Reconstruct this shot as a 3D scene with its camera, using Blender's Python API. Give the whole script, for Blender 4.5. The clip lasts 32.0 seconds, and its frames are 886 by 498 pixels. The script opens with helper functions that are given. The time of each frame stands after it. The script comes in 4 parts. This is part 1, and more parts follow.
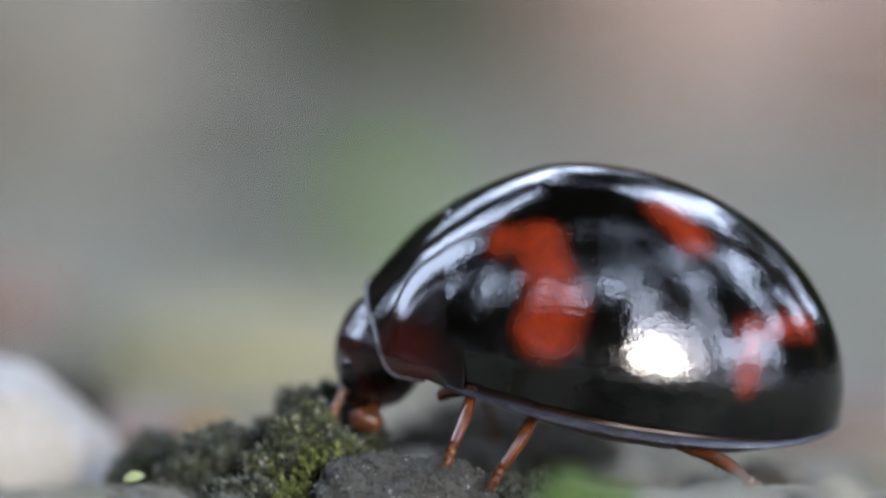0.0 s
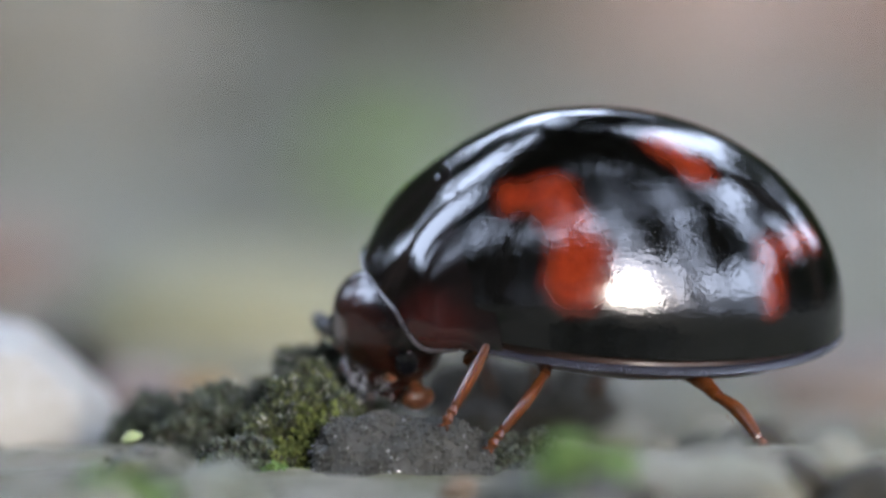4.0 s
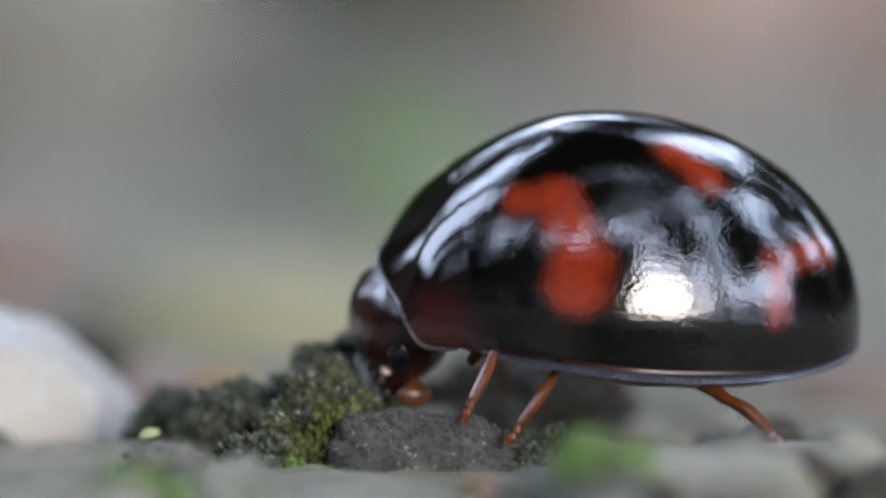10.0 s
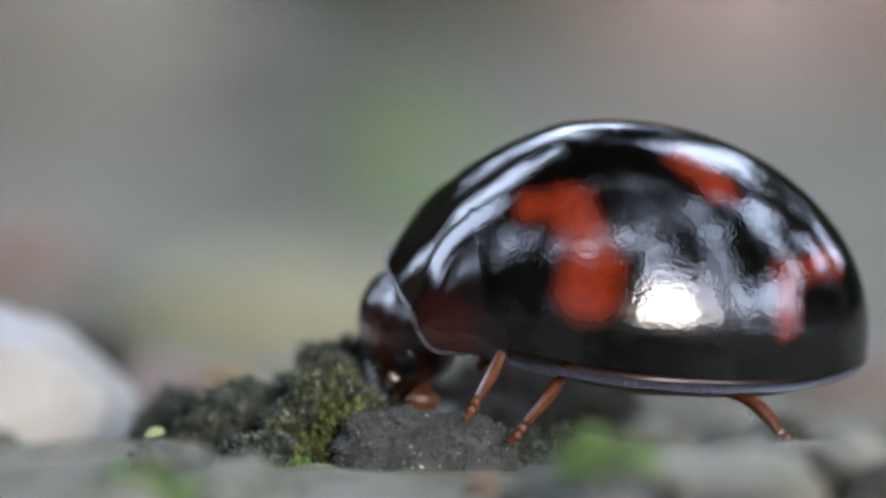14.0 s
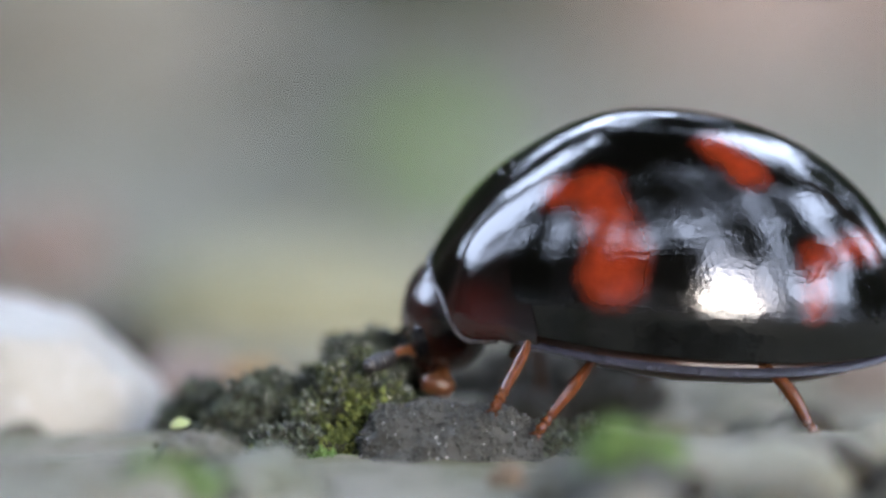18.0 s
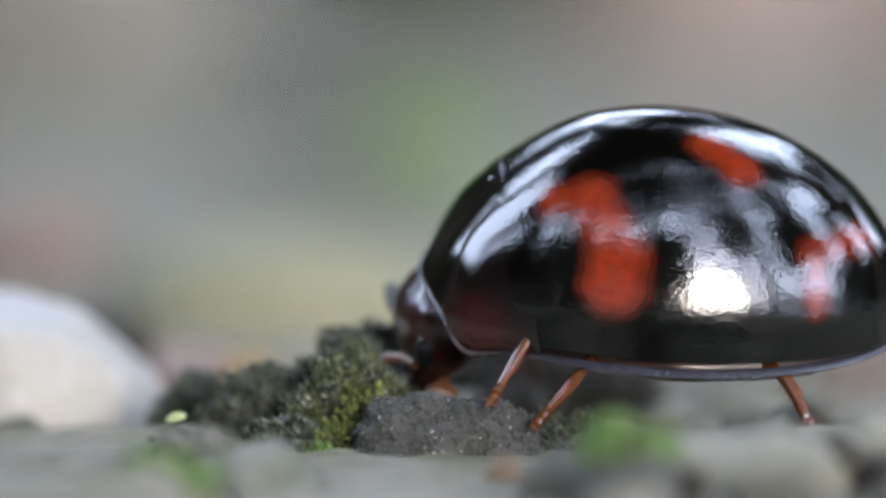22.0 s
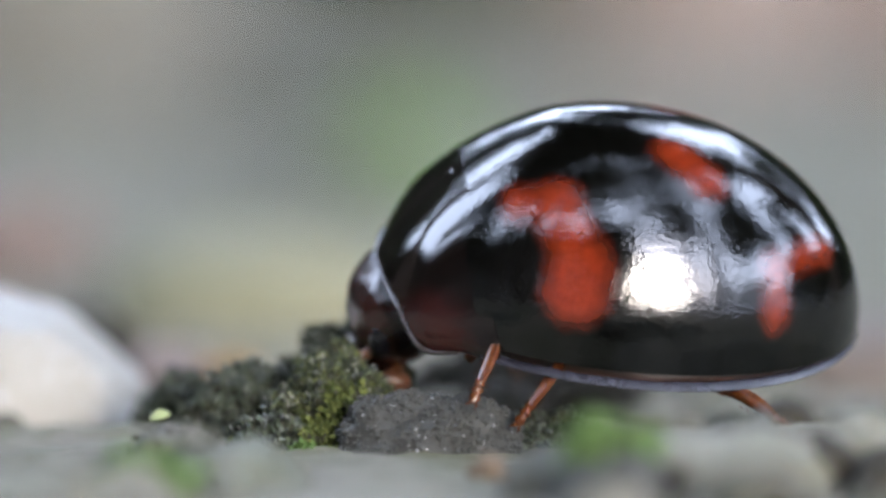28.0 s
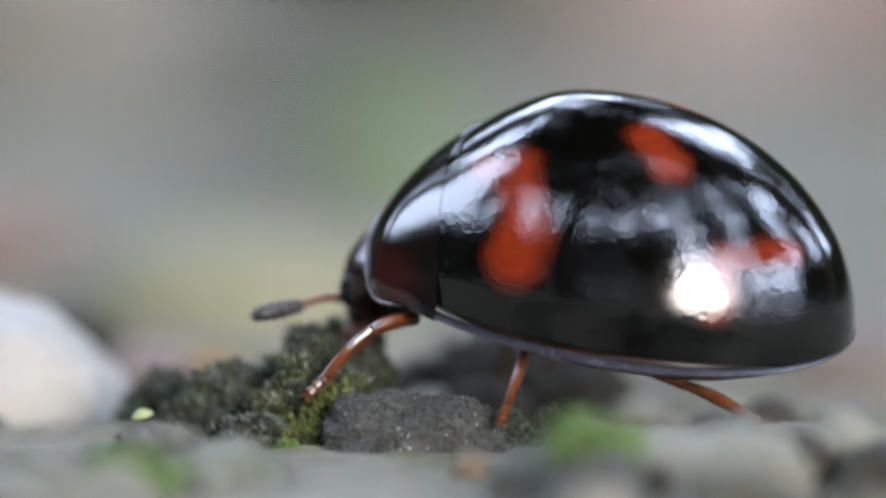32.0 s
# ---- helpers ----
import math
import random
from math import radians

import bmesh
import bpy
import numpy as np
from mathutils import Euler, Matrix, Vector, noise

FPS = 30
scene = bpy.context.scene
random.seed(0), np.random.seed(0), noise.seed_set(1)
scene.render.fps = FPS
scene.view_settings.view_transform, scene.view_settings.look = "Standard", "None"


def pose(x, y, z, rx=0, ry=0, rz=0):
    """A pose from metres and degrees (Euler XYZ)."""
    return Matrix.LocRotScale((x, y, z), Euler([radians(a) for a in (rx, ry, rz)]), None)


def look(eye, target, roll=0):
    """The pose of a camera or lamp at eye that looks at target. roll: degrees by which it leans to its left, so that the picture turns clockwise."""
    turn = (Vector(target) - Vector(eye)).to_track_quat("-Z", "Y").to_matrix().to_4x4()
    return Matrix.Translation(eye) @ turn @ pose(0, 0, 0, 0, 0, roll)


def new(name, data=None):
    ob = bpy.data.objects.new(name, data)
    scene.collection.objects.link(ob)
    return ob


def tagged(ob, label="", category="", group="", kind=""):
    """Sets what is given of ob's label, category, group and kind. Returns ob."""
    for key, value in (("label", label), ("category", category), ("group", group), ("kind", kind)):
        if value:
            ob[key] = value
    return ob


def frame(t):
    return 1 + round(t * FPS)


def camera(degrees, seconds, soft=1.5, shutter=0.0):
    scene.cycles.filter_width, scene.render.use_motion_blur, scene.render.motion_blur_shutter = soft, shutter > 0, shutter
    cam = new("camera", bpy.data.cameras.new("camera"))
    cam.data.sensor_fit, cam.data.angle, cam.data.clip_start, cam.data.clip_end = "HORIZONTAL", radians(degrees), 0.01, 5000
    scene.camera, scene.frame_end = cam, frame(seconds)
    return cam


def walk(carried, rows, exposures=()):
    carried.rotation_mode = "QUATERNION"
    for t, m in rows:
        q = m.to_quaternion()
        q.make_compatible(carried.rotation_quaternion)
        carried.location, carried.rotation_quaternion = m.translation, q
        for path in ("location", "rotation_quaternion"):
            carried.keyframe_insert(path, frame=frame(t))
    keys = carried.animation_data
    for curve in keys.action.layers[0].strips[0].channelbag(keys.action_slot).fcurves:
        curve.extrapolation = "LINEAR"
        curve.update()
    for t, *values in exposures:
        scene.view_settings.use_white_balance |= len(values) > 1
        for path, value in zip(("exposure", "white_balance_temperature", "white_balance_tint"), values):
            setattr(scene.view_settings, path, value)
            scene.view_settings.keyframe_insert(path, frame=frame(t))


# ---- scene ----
EXPOSURE = 4.12
# One unit of the plan below is a millimetre; MM turns it into metres.
MM = 0.001
D = 0.1                                   # from the lens to the beetle
TILT = radians(4)
AIM = Vector((0, 0, 1.745 * MM))
EYE = AIM + Vector((0, -D * math.cos(TILT), D * math.sin(TILT)))
cam = camera(2 * math.degrees(math.atan(0.00392 / D)), 32.0, soft=3.0)
cam.data.dof.use_dof = True
cam.data.dof.focus_distance = 0.0987
cam.data.dof.aperture_fstop = cam.data.lens / 4.8      # an iris 4.8 mm wide
STEP = 0.005 * MM
# seconds, and how far the hand-held camera has swung the picture
PAN = [(0, -15.3, 78.1), (0.5, -7.7, 81.2), (1, -16.9, 79.7), (1.5, -27.6, 85.8), (2, -24.5, 84.2), (2.5, -6.1, 81.2), (3, -12.3, 54.3), (3.5, -19.2, 20.7),
       (5.5, -16.2, -3.1), (6, -26.1, -2.3), (6.5, -23.0, 1.5), (7, -18.4, 7.7), (7.5, -7.0, 3.8), (8, -3.1, -6.1), (8.5, -4.6, -3.1), (9, 0.0, 0.0), (9.5,
       9.2, 4.6), (10, 12.9, 0.8), (10.5, -3.9, 5.3), (11, -10.0, 3.8), (11.5, -12.3, 12.2), (12, -1.6, 16.8), (12.5, 7.6, 12.2), (13, 10.7, 5.3), (13.5,
       15.3, -0.8), (15.5, 39.0, -0.8), (16, 42.0, -5.4), (16.5, 49.8, -16.1), (17, 55.1, -26.0), (17.5, 65.8, -27.6), (18, 66.6, -16.9), (18.5, 71.9,
       -30.6), (19, 76.5, -33.7), (19.5, 87.2, -17.6), (20, 81.1, -8.4), (20.5, 69.6, -9.2), (21, 57.4, -12.9), (21.5, 53.6, -25.3), (22, 59.7, -27.6),
       (22.5, 54.3, -24.5), (23, 52.8, -24.5), (23.5, 42.8, -39.0), (24, 43.6, -40.6), (24.5, 53.6, -39.1), (25, 36.7, -33.7), (25.5, 28.3, -23.7), (27.5,
       39.8, -29.9), (28, 30.6, -31.4), (28.5, 23.7, -31.4), (29, 27.5, -33.7), (29.5, 29.1, -26.1), (30, 35.2, -39.1), (30.5, 26.0, -34.5), (31, 19.1,
       -30.7), (31.5, 9.9, -36.0), (32, 0.0, -32.9)]
# seconds, and how far the camera opens up, in stops
METER = [(0, 0.11), (3, 0.13), (6, 0.17), (7.2, 0.19), (8, 0.03), (13, 0.02), (16.2, 0), (17, 0.33), (18, 0.31), (19, 0.25), (20, 0.17), (21, 0.4), (22, 0.22), (25, 0.17), (28, 0.33), (29.5, 0.31), (32, 0.27)]
walk(cam, [(t, look(EYE, AIM + Vector((-a * STEP, 0, b * STEP)))) for t, a, b in PAN], [(t, EXPOSURE + e, 7350, 13.5) for t, e in METER])

# ---- light ----
world = bpy.data.worlds.new("sky")
scene.world = world
world.use_nodes = True
wn = world.node_tree.nodes
sky = wn.new("ShaderNodeTexSky")
sky.sky_type, sky.sun_disc = "NISHITA", False
SUN = Vector((0.31, -0.92, 0.15)).normalized()
sky.sun_elevation = math.asin(SUN.z)
sky.sun_rotation = math.atan2(SUN.x, SUN.y)
sky.air_density, sky.dust_density, sky.ozone_density = 1.0, 5.0, 0.6
wn["Background"].inputs["Strength"].default_value = 0.15
veil = wn.new("ShaderNodeMix")                 # an even veil of high cloud over the blue
veil.data_type = "RGBA"
veil.inputs[0].default_value = 0.93
veil.inputs[7].default_value = (2.75, 3.6, 5.35, 1)
world.node_tree.links.new(sky.outputs[0], veil.inputs[6])
world.node_tree.links.new(veil.outputs[2], wn["Background"].inputs[0])
sun = new("sun", bpy.data.lights.new("sun", "SUN"))
sun.data.energy, sun.data.angle, sun.data.color = 0.36, radians(27), (0.92, 0.96, 1.0)
sun.matrix_world = look(SUN, (0, 0, 0))

# ---- materials ----
def material(name, colours, size, rough=0.85, bump=0.3, fine=6.0, spec=0.4, mix=0.5):
    """Colours blended by a coarse and a fine noise; size in mm of the coarse blotches."""
    m = bpy.data.materials.new(name)
    m.use_nodes = True
    t = m.node_tree
    n, l = t.nodes, t.links
    b = n["Principled BSDF"]
    co = n.new("ShaderNodeTexCoord")
    big = n.new("ShaderNodeTexNoise")
    big.inputs["Scale"].default_value = 1000 / size
    big.inputs["Detail"].default_value = 5
    big.inputs["Roughness"].default_value = 0.6
    small = n.new("ShaderNodeTexNoise")
    small.inputs["Scale"].default_value = 1000 * fine / size
    small.inputs["Detail"].default_value = 6
    small.inputs["Roughness"].default_value = 0.7
    l.new(co.outputs["Object"], big.inputs["Vector"])
    l.new(co.outputs["Object"], small.inputs["Vector"])
    add = n.new("ShaderNodeMix")
    add.inputs[0].default_value = mix
    l.new(big.outputs[0], add.inputs[2])
    l.new(small.outputs[0], add.inputs[3])
    ramp = n.new("ShaderNodeValToRGB")
    e = ramp.color_ramp.elements
    while len(e) < len(colours):
        e.new(0.5)
    for i, c in enumerate(colours):
        e[i].position = 0.32 + 0.36 * i / max(1, len(colours) - 1)
        e[i].color = (*c, 1)
    l.new(add.outputs[0], ramp.inputs[0])
    l.new(ramp.outputs[0], b.inputs["Base Color"])
    b.inputs["Roughness"].default_value = rough
    b.inputs["Specular IOR Level"].default_value = spec
    bp = n.new("ShaderNodeBump")
    bp.inputs["Strength"].default_value = bump
    bp.inputs["Distance"].default_value = 0.05 * size / fine * MM * 3
    l.new(small.outputs[0], bp.inputs["Height"])
    l.new(bp.outputs[0], b.inputs["Normal"])
    return m


def chitin(name, colour, dark, size=0.5, rough=0.18, bump=0.15, trans=0.0):
    """Hard glossy beetle shell: two tones, fine pits and wrinkles in its surface."""
    m = material(name, [dark, colour], size, rough, bump, 5.0, 0.6)
    b = m.node_tree.nodes["Principled BSDF"]
    b.inputs["IOR"].default_value = 1.56
    b.inputs["Subsurface Weight"].default_value = trans
    b.inputs["Subsurface Radius"].default_value = (0.1 * MM, 0.04 * MM, 0.02 * MM)
    b.inputs["Subsurface Scale"].default_value = 1.0
    return m


def elytra_material():
    """Black lacquer with three orange-red marks on each wing case, mirrored across the seam."""
    m = bpy.data.materials.new("black wing case with red marks")
    m.use_nodes = True
    t = m.node_tree
    n, l = t.nodes, t.links
    b = n["Principled BSDF"]
    co = n.new("ShaderNodeTexCoord")
    mm = n.new("ShaderNodeVectorMath")
    mm.operation = "SCALE"
    mm.inputs["Scale"].default_value = 1000
    l.new(co.outputs["Object"], mm.inputs[0])
    sep = n.new("ShaderNodeSeparateXYZ")
    l.new(mm.outputs[0], sep.inputs[0])
    ab = n.new("ShaderNodeMath")
    ab.operation = "ABSOLUTE"
    l.new(sep.outputs[1], ab.inputs[0])
    com = n.new("ShaderNodeCombineXYZ")
    l.new(sep.outputs[0], com.inputs[0])
    l.new(ab.outputs[0], com.inputs[1])
    l.new(sep.outputs[2], com.inputs[2])
    # ragged edges
    wob = n.new("ShaderNodeTexNoise")
    wob.inputs["Scale"].default_value = 3.5
    wob.inputs["Detail"].default_value = 4
    l.new(mm.outputs[0], wob.inputs["Vector"])
    sub = n.new("ShaderNodeVectorMath")
    sub.operation = "MULTIPLY_ADD"
    sub.inputs[1].default_value = (0.16, 0.16, 0.16)
    l.new(wob.outputs["Color"], sub.inputs[0])
    l.new(com.outputs[0], sub.inputs[2])
    off = n.new("ShaderNodeVectorMath")
    off.operation = "SUBTRACT"
    off.inputs[1].default_value = (0.08, 0.08, 0.08)
    l.new(sub.outputs[0], off.inputs[0])
    p = off.outputs[0]
    capsules = [((-0.52, 1.51, 0.76), (-0.5, 1.40, 0.99), 0.32), ((-0.52, 1.36, 1.03), (-0.74, 0.96, 1.36), 0.245),
                ((-0.76, 0.94, 1.37), (-1.08, 0.86, 1.26), 0.19),
                ((1.34, 1.25, 0.62), (1.30, 1.06, 0.95), 0.17), ((1.33, 1.0, 1.0), (1.75, 0.52, 0.97), 0.14),
                ((0.28, 0.44, 1.71), (0.60, 0.66, 1.56), 0.19)]
    last = None
    for a, c, r in capsules:
        a, c = Vector(a), Vector(c)
        v1 = n.new("ShaderNodeVectorMath")
        v1.operation = "SUBTRACT"
        l.new(p, v1.inputs[0])
        v1.inputs[1].default_value = a
        dt = n.new("ShaderNodeVectorMath")
        dt.operation = "DOT_PRODUCT"
        l.new(v1.outputs[0], dt.inputs[0])
        dt.inputs[1].default_value = (c - a) / (c - a).length_squared
        cl = n.new("ShaderNodeClamp")
        l.new(dt.outputs["Value"], cl.inputs[0])
        sc = n.new("ShaderNodeVectorMath")
        sc.operation = "SCALE"
        sc.inputs[0].default_value = c - a
        l.new(cl.outputs[0], sc.inputs["Scale"])
        ds = n.new("ShaderNodeVectorMath")
        ds.operation = "DISTANCE"
        l.new(v1.outputs[0], ds.inputs[0])
        l.new(sc.outputs[0], ds.inputs[1])
        sb = n.new("ShaderNodeMath")
        sb.operation = "SUBTRACT"
        l.new(ds.outputs["Value"], sb.inputs[0])
        sb.inputs[1].default_value = r
        if last is None:
            last = sb
        else:
            mn = n.new("ShaderNodeMath")
            mn.operation = "SMOOTH_MIN"
            mn.inputs[2].default_value = 0.08
            l.new(last.outputs[0], mn.inputs[0])
            l.new(sb.outputs[0], mn.inputs[1])
            last = mn
    edge = n.new("ShaderNodeMapRange")
    edge.inputs[1].default_value, edge.inputs[2].default_value = -0.17, 0.09
    edge.inputs[3].default_value, edge.inputs[4].default_value = 1, 0
    edge.interpolation_type = "SMOOTHSTEP"
    l.new(last.outputs[0], edge.inputs[0])
    mott = n.new("ShaderNodeTexNoise")
    mott.inputs["Scale"].default_value = 9
    mott.inputs["Detail"].default_value = 5
    l.new(mm.outputs[0], mott.inputs["Vector"])
    red = n.new("ShaderNodeValToRGB")
    red.color_ramp.elements[0].position, red.color_ramp.elements[1].position = 0.3, 0.7
    red.color_ramp.elements[0].color, red.color_ramp.elements[1].color = (0.105, 0.011, 0.0038, 1), (0.145, 0.017, 0.005, 1)
    l.new(mott.outputs[0], red.inputs[0])
    black = n.new("ShaderNodeValToRGB")
    black.color_ramp.elements[0].color, black.color_ramp.elements[1].color = (0.0006, 0.0006, 0.0005, 1), (0.0016, 0.0016, 0.0013, 1)
    l.new(mott.outputs[0], black.inputs[0])
    mix = n.new("ShaderNodeMix")
    mix.data_type = "RGBA"
    l.new(edge.outputs[0], mix.inputs[0])
    l.new(black.outputs[0], mix.inputs[6])
    l.new(red.outputs[0], mix.inputs[7])
    l.new(mix.outputs[2], b.inputs["Base Color"])
    b.inputs["Roughness"].default_value = 0.3
    b.inputs["IOR"].default_value = 1.5
    b.inputs["Specular IOR Level"].default_value = 0.0
    b.inputs["Coat Weight"].default_value = 1.0
    b.inputs["Coat Roughness"].default_value = 0.08
    b.inputs["Coat IOR"].default_value = 1.62
    # fine grooves along the body, shallow dents, tiny pits
    groove = n.new("ShaderNodeMapping")
    groove.inputs["Scale"].default_value = (5, 16, 16)
    l.new(mm.outputs[0], groove.inputs[0])
    dent = n.new("ShaderNodeTexNoise")
    dent.inputs["Scale"].default_value = 1.1
    dent.inputs["Detail"].default_value = 5
    dent.inputs["Roughness"].default_value = 0.6
    l.new(groove.outputs[0], dent.inputs["Vector"])
    soft = n.new("ShaderNodeTexNoise")
    soft.inputs["Scale"].default_value = 4.2
    soft.inputs["Detail"].default_value = 1.5
    l.new(mm.outputs[0], soft.inputs["Vector"])
    pit = n.new("ShaderNodeTexVoronoi")
    pit.inputs["Scale"].default_value = 26
    l.new(mm.outputs[0], pit.inputs["Vector"])
    b0 = n.new("ShaderNodeBump")
    b0.inputs["Strength"].default_value, b0.inputs["Distance"].default_value = 0.05, 0.08 * MM
    l.new(soft.outputs[0], b0.inputs["Height"])
    b1 = n.new("ShaderNodeBump")
    b1.inputs["Strength"].default_value, b1.inputs["Distance"].default_value = 0.14, 0.018 * MM
    l.new(dent.outputs[0], b1.inputs["Height"])
    l.new(b0.outputs[0], b1.inputs["Normal"])
    b2 = n.new("ShaderNodeBump")
    b2.inputs["Strength"].default_value, b2.inputs["Distance"].default_value = 0.05, 0.02 * MM
    l.new(pit.outputs["Distance"], b2.inputs["Height"])
    l.new(b1.outputs[0], b2.inputs["Normal"])
    l.new(b2.outputs[0], b.inputs["Normal"])
    l.new(b2.outputs[0], b.inputs["Coat Normal"])
    return m


ELYTRA = elytra_material()
PRONOTUM = chitin("black neck shield", (0.007, 0.004, 0.0035), (0.002, 0.002, 0.002), 0.6, 0.09, 0.10)
PRONOTUM.node_tree.nodes["Principled BSDF"].inputs["IOR"].default_value = 1.5
PRONOTUM.node_tree.nodes["Principled BSDF"].inputs["Specular IOR Level"].default_value = 0.7


def brown_corners(m):
    """Reddish-brown outer front corners of the neck shield."""
    n, l = m.node_tree.nodes, m.node_tree.links
    b = n["Principled BSDF"]
    old = b.inputs["Base Color"].links[0].from_socket
    ab = n.new("ShaderNodeVectorMath")
    ab.operation = "ABSOLUTE"
    l.new(n["Texture Coordinate"].outputs["Object"], ab.inputs[0])
    far = n.new("ShaderNodeVectorMath")
    far.operation = "DISTANCE"
    far.inputs[1].default_value = (1.72 * MM, 1.15 * MM, 0)
    l.new(ab.outputs[0], far.inputs[0])
    r = n.new("ShaderNodeMapRange")
    r.interpolation_type = "SMOOTHSTEP"
    r.inputs[1].default_value, r.inputs[2].default_value = 0.22 * MM, 0.55 * MM
    r.inputs[3].default_value, r.inputs[4].default_value = 1, 0
    l.new(far.outputs["Value"], r.inputs[0])
    mix = n.new("ShaderNodeMix")
    mix.data_type = "RGBA"
    mix.inputs[7].default_value = (0.019, 0.0042, 0.0034, 1)
    l.new(r.outputs[0], mix.inputs[0])
    l.new(old, mix.inputs[6])
    l.new(mix.outputs[2], b.inputs["Base Color"])


brown_corners(PRONOTUM)
HEAD = chitin("dark brown head", (0.030, 0.008, 0.005), (0.007, 0.0025, 0.002), 0.5, 0.2, 0.2)
BELLY = chitin("brown belly", (0.06, 0.022, 0.012), (0.02, 0.008, 0.005), 0.4, 0.35, 0.3)
SHIELD_RIM = chitin("pale shield rim", (0.045, 0.040, 0.040), (0.012, 0.010, 0.010), 0.2, 0.2, 0.35)
RIM = chitin("pale grey rim", (0.030, 0.029, 0.038), (0.003, 0.003, 0.004), 0.16, 0.22, 0.7)
LEG = chitin("amber brown leg", (0.115, 0.034, 0.010), (0.036, 0.010, 0.0035), 0.25, 0.2, 0.3, 0.3)
FEELER = chitin("amber feeler", (0.15, 0.052, 0.016), (0.07, 0.023, 0.007), 0.15, 0.3, 0.3, 0.3)
CLUB = chitin("black club", (0.009, 0.007, 0.007), (0.003, 0.0025, 0.0025), 0.1, 0.55, 0.4)
PALP = chitin("orange palp", (0.125, 0.044, 0.014), (0.05, 0.015, 0.005), 0.12, 0.42, 0.3, 0.4)
EYE_GLOSS = chitin("black eye", (0.006, 0.006, 0.008), (0.003, 0.003, 0.004), 0.1, 0.16, 0.15)

GROUND = material("weathered grey ground", [(0.03793, 0.03358, 0.02319), (0.1283, 0.115, 0.08623), (0.07577, 0.07636, 0.04311), (0.1887, 0.1693, 0.1298)], 4.5, 0.9, 0.6, 9)
WHITE_STONE = material("white quartz", [(0.1802, 0.162, 0.1319), (0.2781, 0.274, 0.2584), (0.2318, 0.222, 0.1966), (0.3399, 0.338, 0.3221)], 1.6, 0.6, 0.3, 6)
GREY_STONE = material("grey stone with algae", [(0.0309, 0.029, 0.02366), (0.09064, 0.087, 0.07371), (0.05356, 0.057, 0.03822), (0.1391, 0.133, 0.1138)], 0.8, 0.9, 0.7, 6)
PALE_GREY = material("pale grey stone", [(0.05948, 0.05679, 0.04454), (0.1637, 0.154, 0.1242), (0.1041, 0.104, 0.0728), (0.233, 0.2195, 0.1782)], 1.1, 0.9, 0.6, 6)
# bright colour of these glossy grains stands in for small glints
GLINT = material("pale glossy glint grain", [(0.156, 0.156, 0.156), (0.286, 0.286, 0.292)], 0.1, 0.15, 0.2, 5, 0.8)
DARK_CRUST = material("dark grey crust", [(0.019, 0.0198, 0.0175), (0.031, 0.032, 0.0285), (0.047, 0.048, 0.043)], 0.35, 0.75, 0.5, 6)
SOIL = material("dark soil", [(0.009828, 0.00831, 0.005085), (0.02741, 0.0234, 0.01403)], 0.6, 0.95, 0.8, 6)
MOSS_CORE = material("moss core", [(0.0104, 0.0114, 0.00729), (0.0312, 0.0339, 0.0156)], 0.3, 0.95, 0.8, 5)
TAN = material("tan flake", [(0.09299, 0.06408, 0.04068), (0.1594, 0.1092, 0.06876)], 0.3, 0.8, 0.4, 5)
PINK_STONE = material("pinkish stone", [(0.160, 0.121, 0.104), (0.226, 0.173, 0.150)], 6, 0.9, 0.4, 6)
BLUE_GREY = material("bluish grey stone", [(0.06386, 0.07, 0.06006), (0.1112, 0.116, 0.1001), (0.08755, 0.098, 0.0728), (0.1493, 0.152, 0.1329)], 0.8, 0.9, 0.5, 6)
PINK_SLAB = material("dim pinkish stone", [(0.0788, 0.0612, 0.04796), (0.1269, 0.102, 0.08354)], 2.5, 0.9, 0.4, 6)
PALE_STONE = material("pale stone", [(0.08508, 0.08378, 0.07087), (0.1215, 0.118, 0.1009)], 6, 0.9, 0.4, 6)
GREEN_STONE = material("mossy green stone", [(0.0418, 0.0864, 0.0152), (0.077, 0.1416, 0.0285)], 5, 0.95, 0.6, 6)
DIM_STONE = material("dark greenish stone", [(0.0379, 0.0416, 0.02621), (0.06757, 0.072, 0.04659)], 6, 0.95, 0.6, 6)
DARK_MOSSY = material("dark mossy stone", [(0.01813, 0.0224, 0.0131), (0.03626, 0.0416, 0.02475)], 6, 0.95, 0.6, 6)
LICHEN = material("yellow-green lichen", [(0.1165, 0.1114, 0.06183), (0.1774, 0.1679, 0.1029)], 3, 0.95, 0.6, 6)
RUST = material("pinkish-brown pebble", [(0.103, 0.068, 0.05278), (0.1545, 0.11, 0.08736)], 3, 0.9, 0.5, 6)
OCHRE = material("ochre grain", [(0.2142, 0.114, 0.04268), (0.2791, 0.172, 0.07553)], 1.5, 0.9, 0.5, 6)
BARK = material("bark", [(0.0312, 0.0234, 0.0167), (0.083, 0.0651, 0.0495)], 90, 0.95, 0.8, 6)


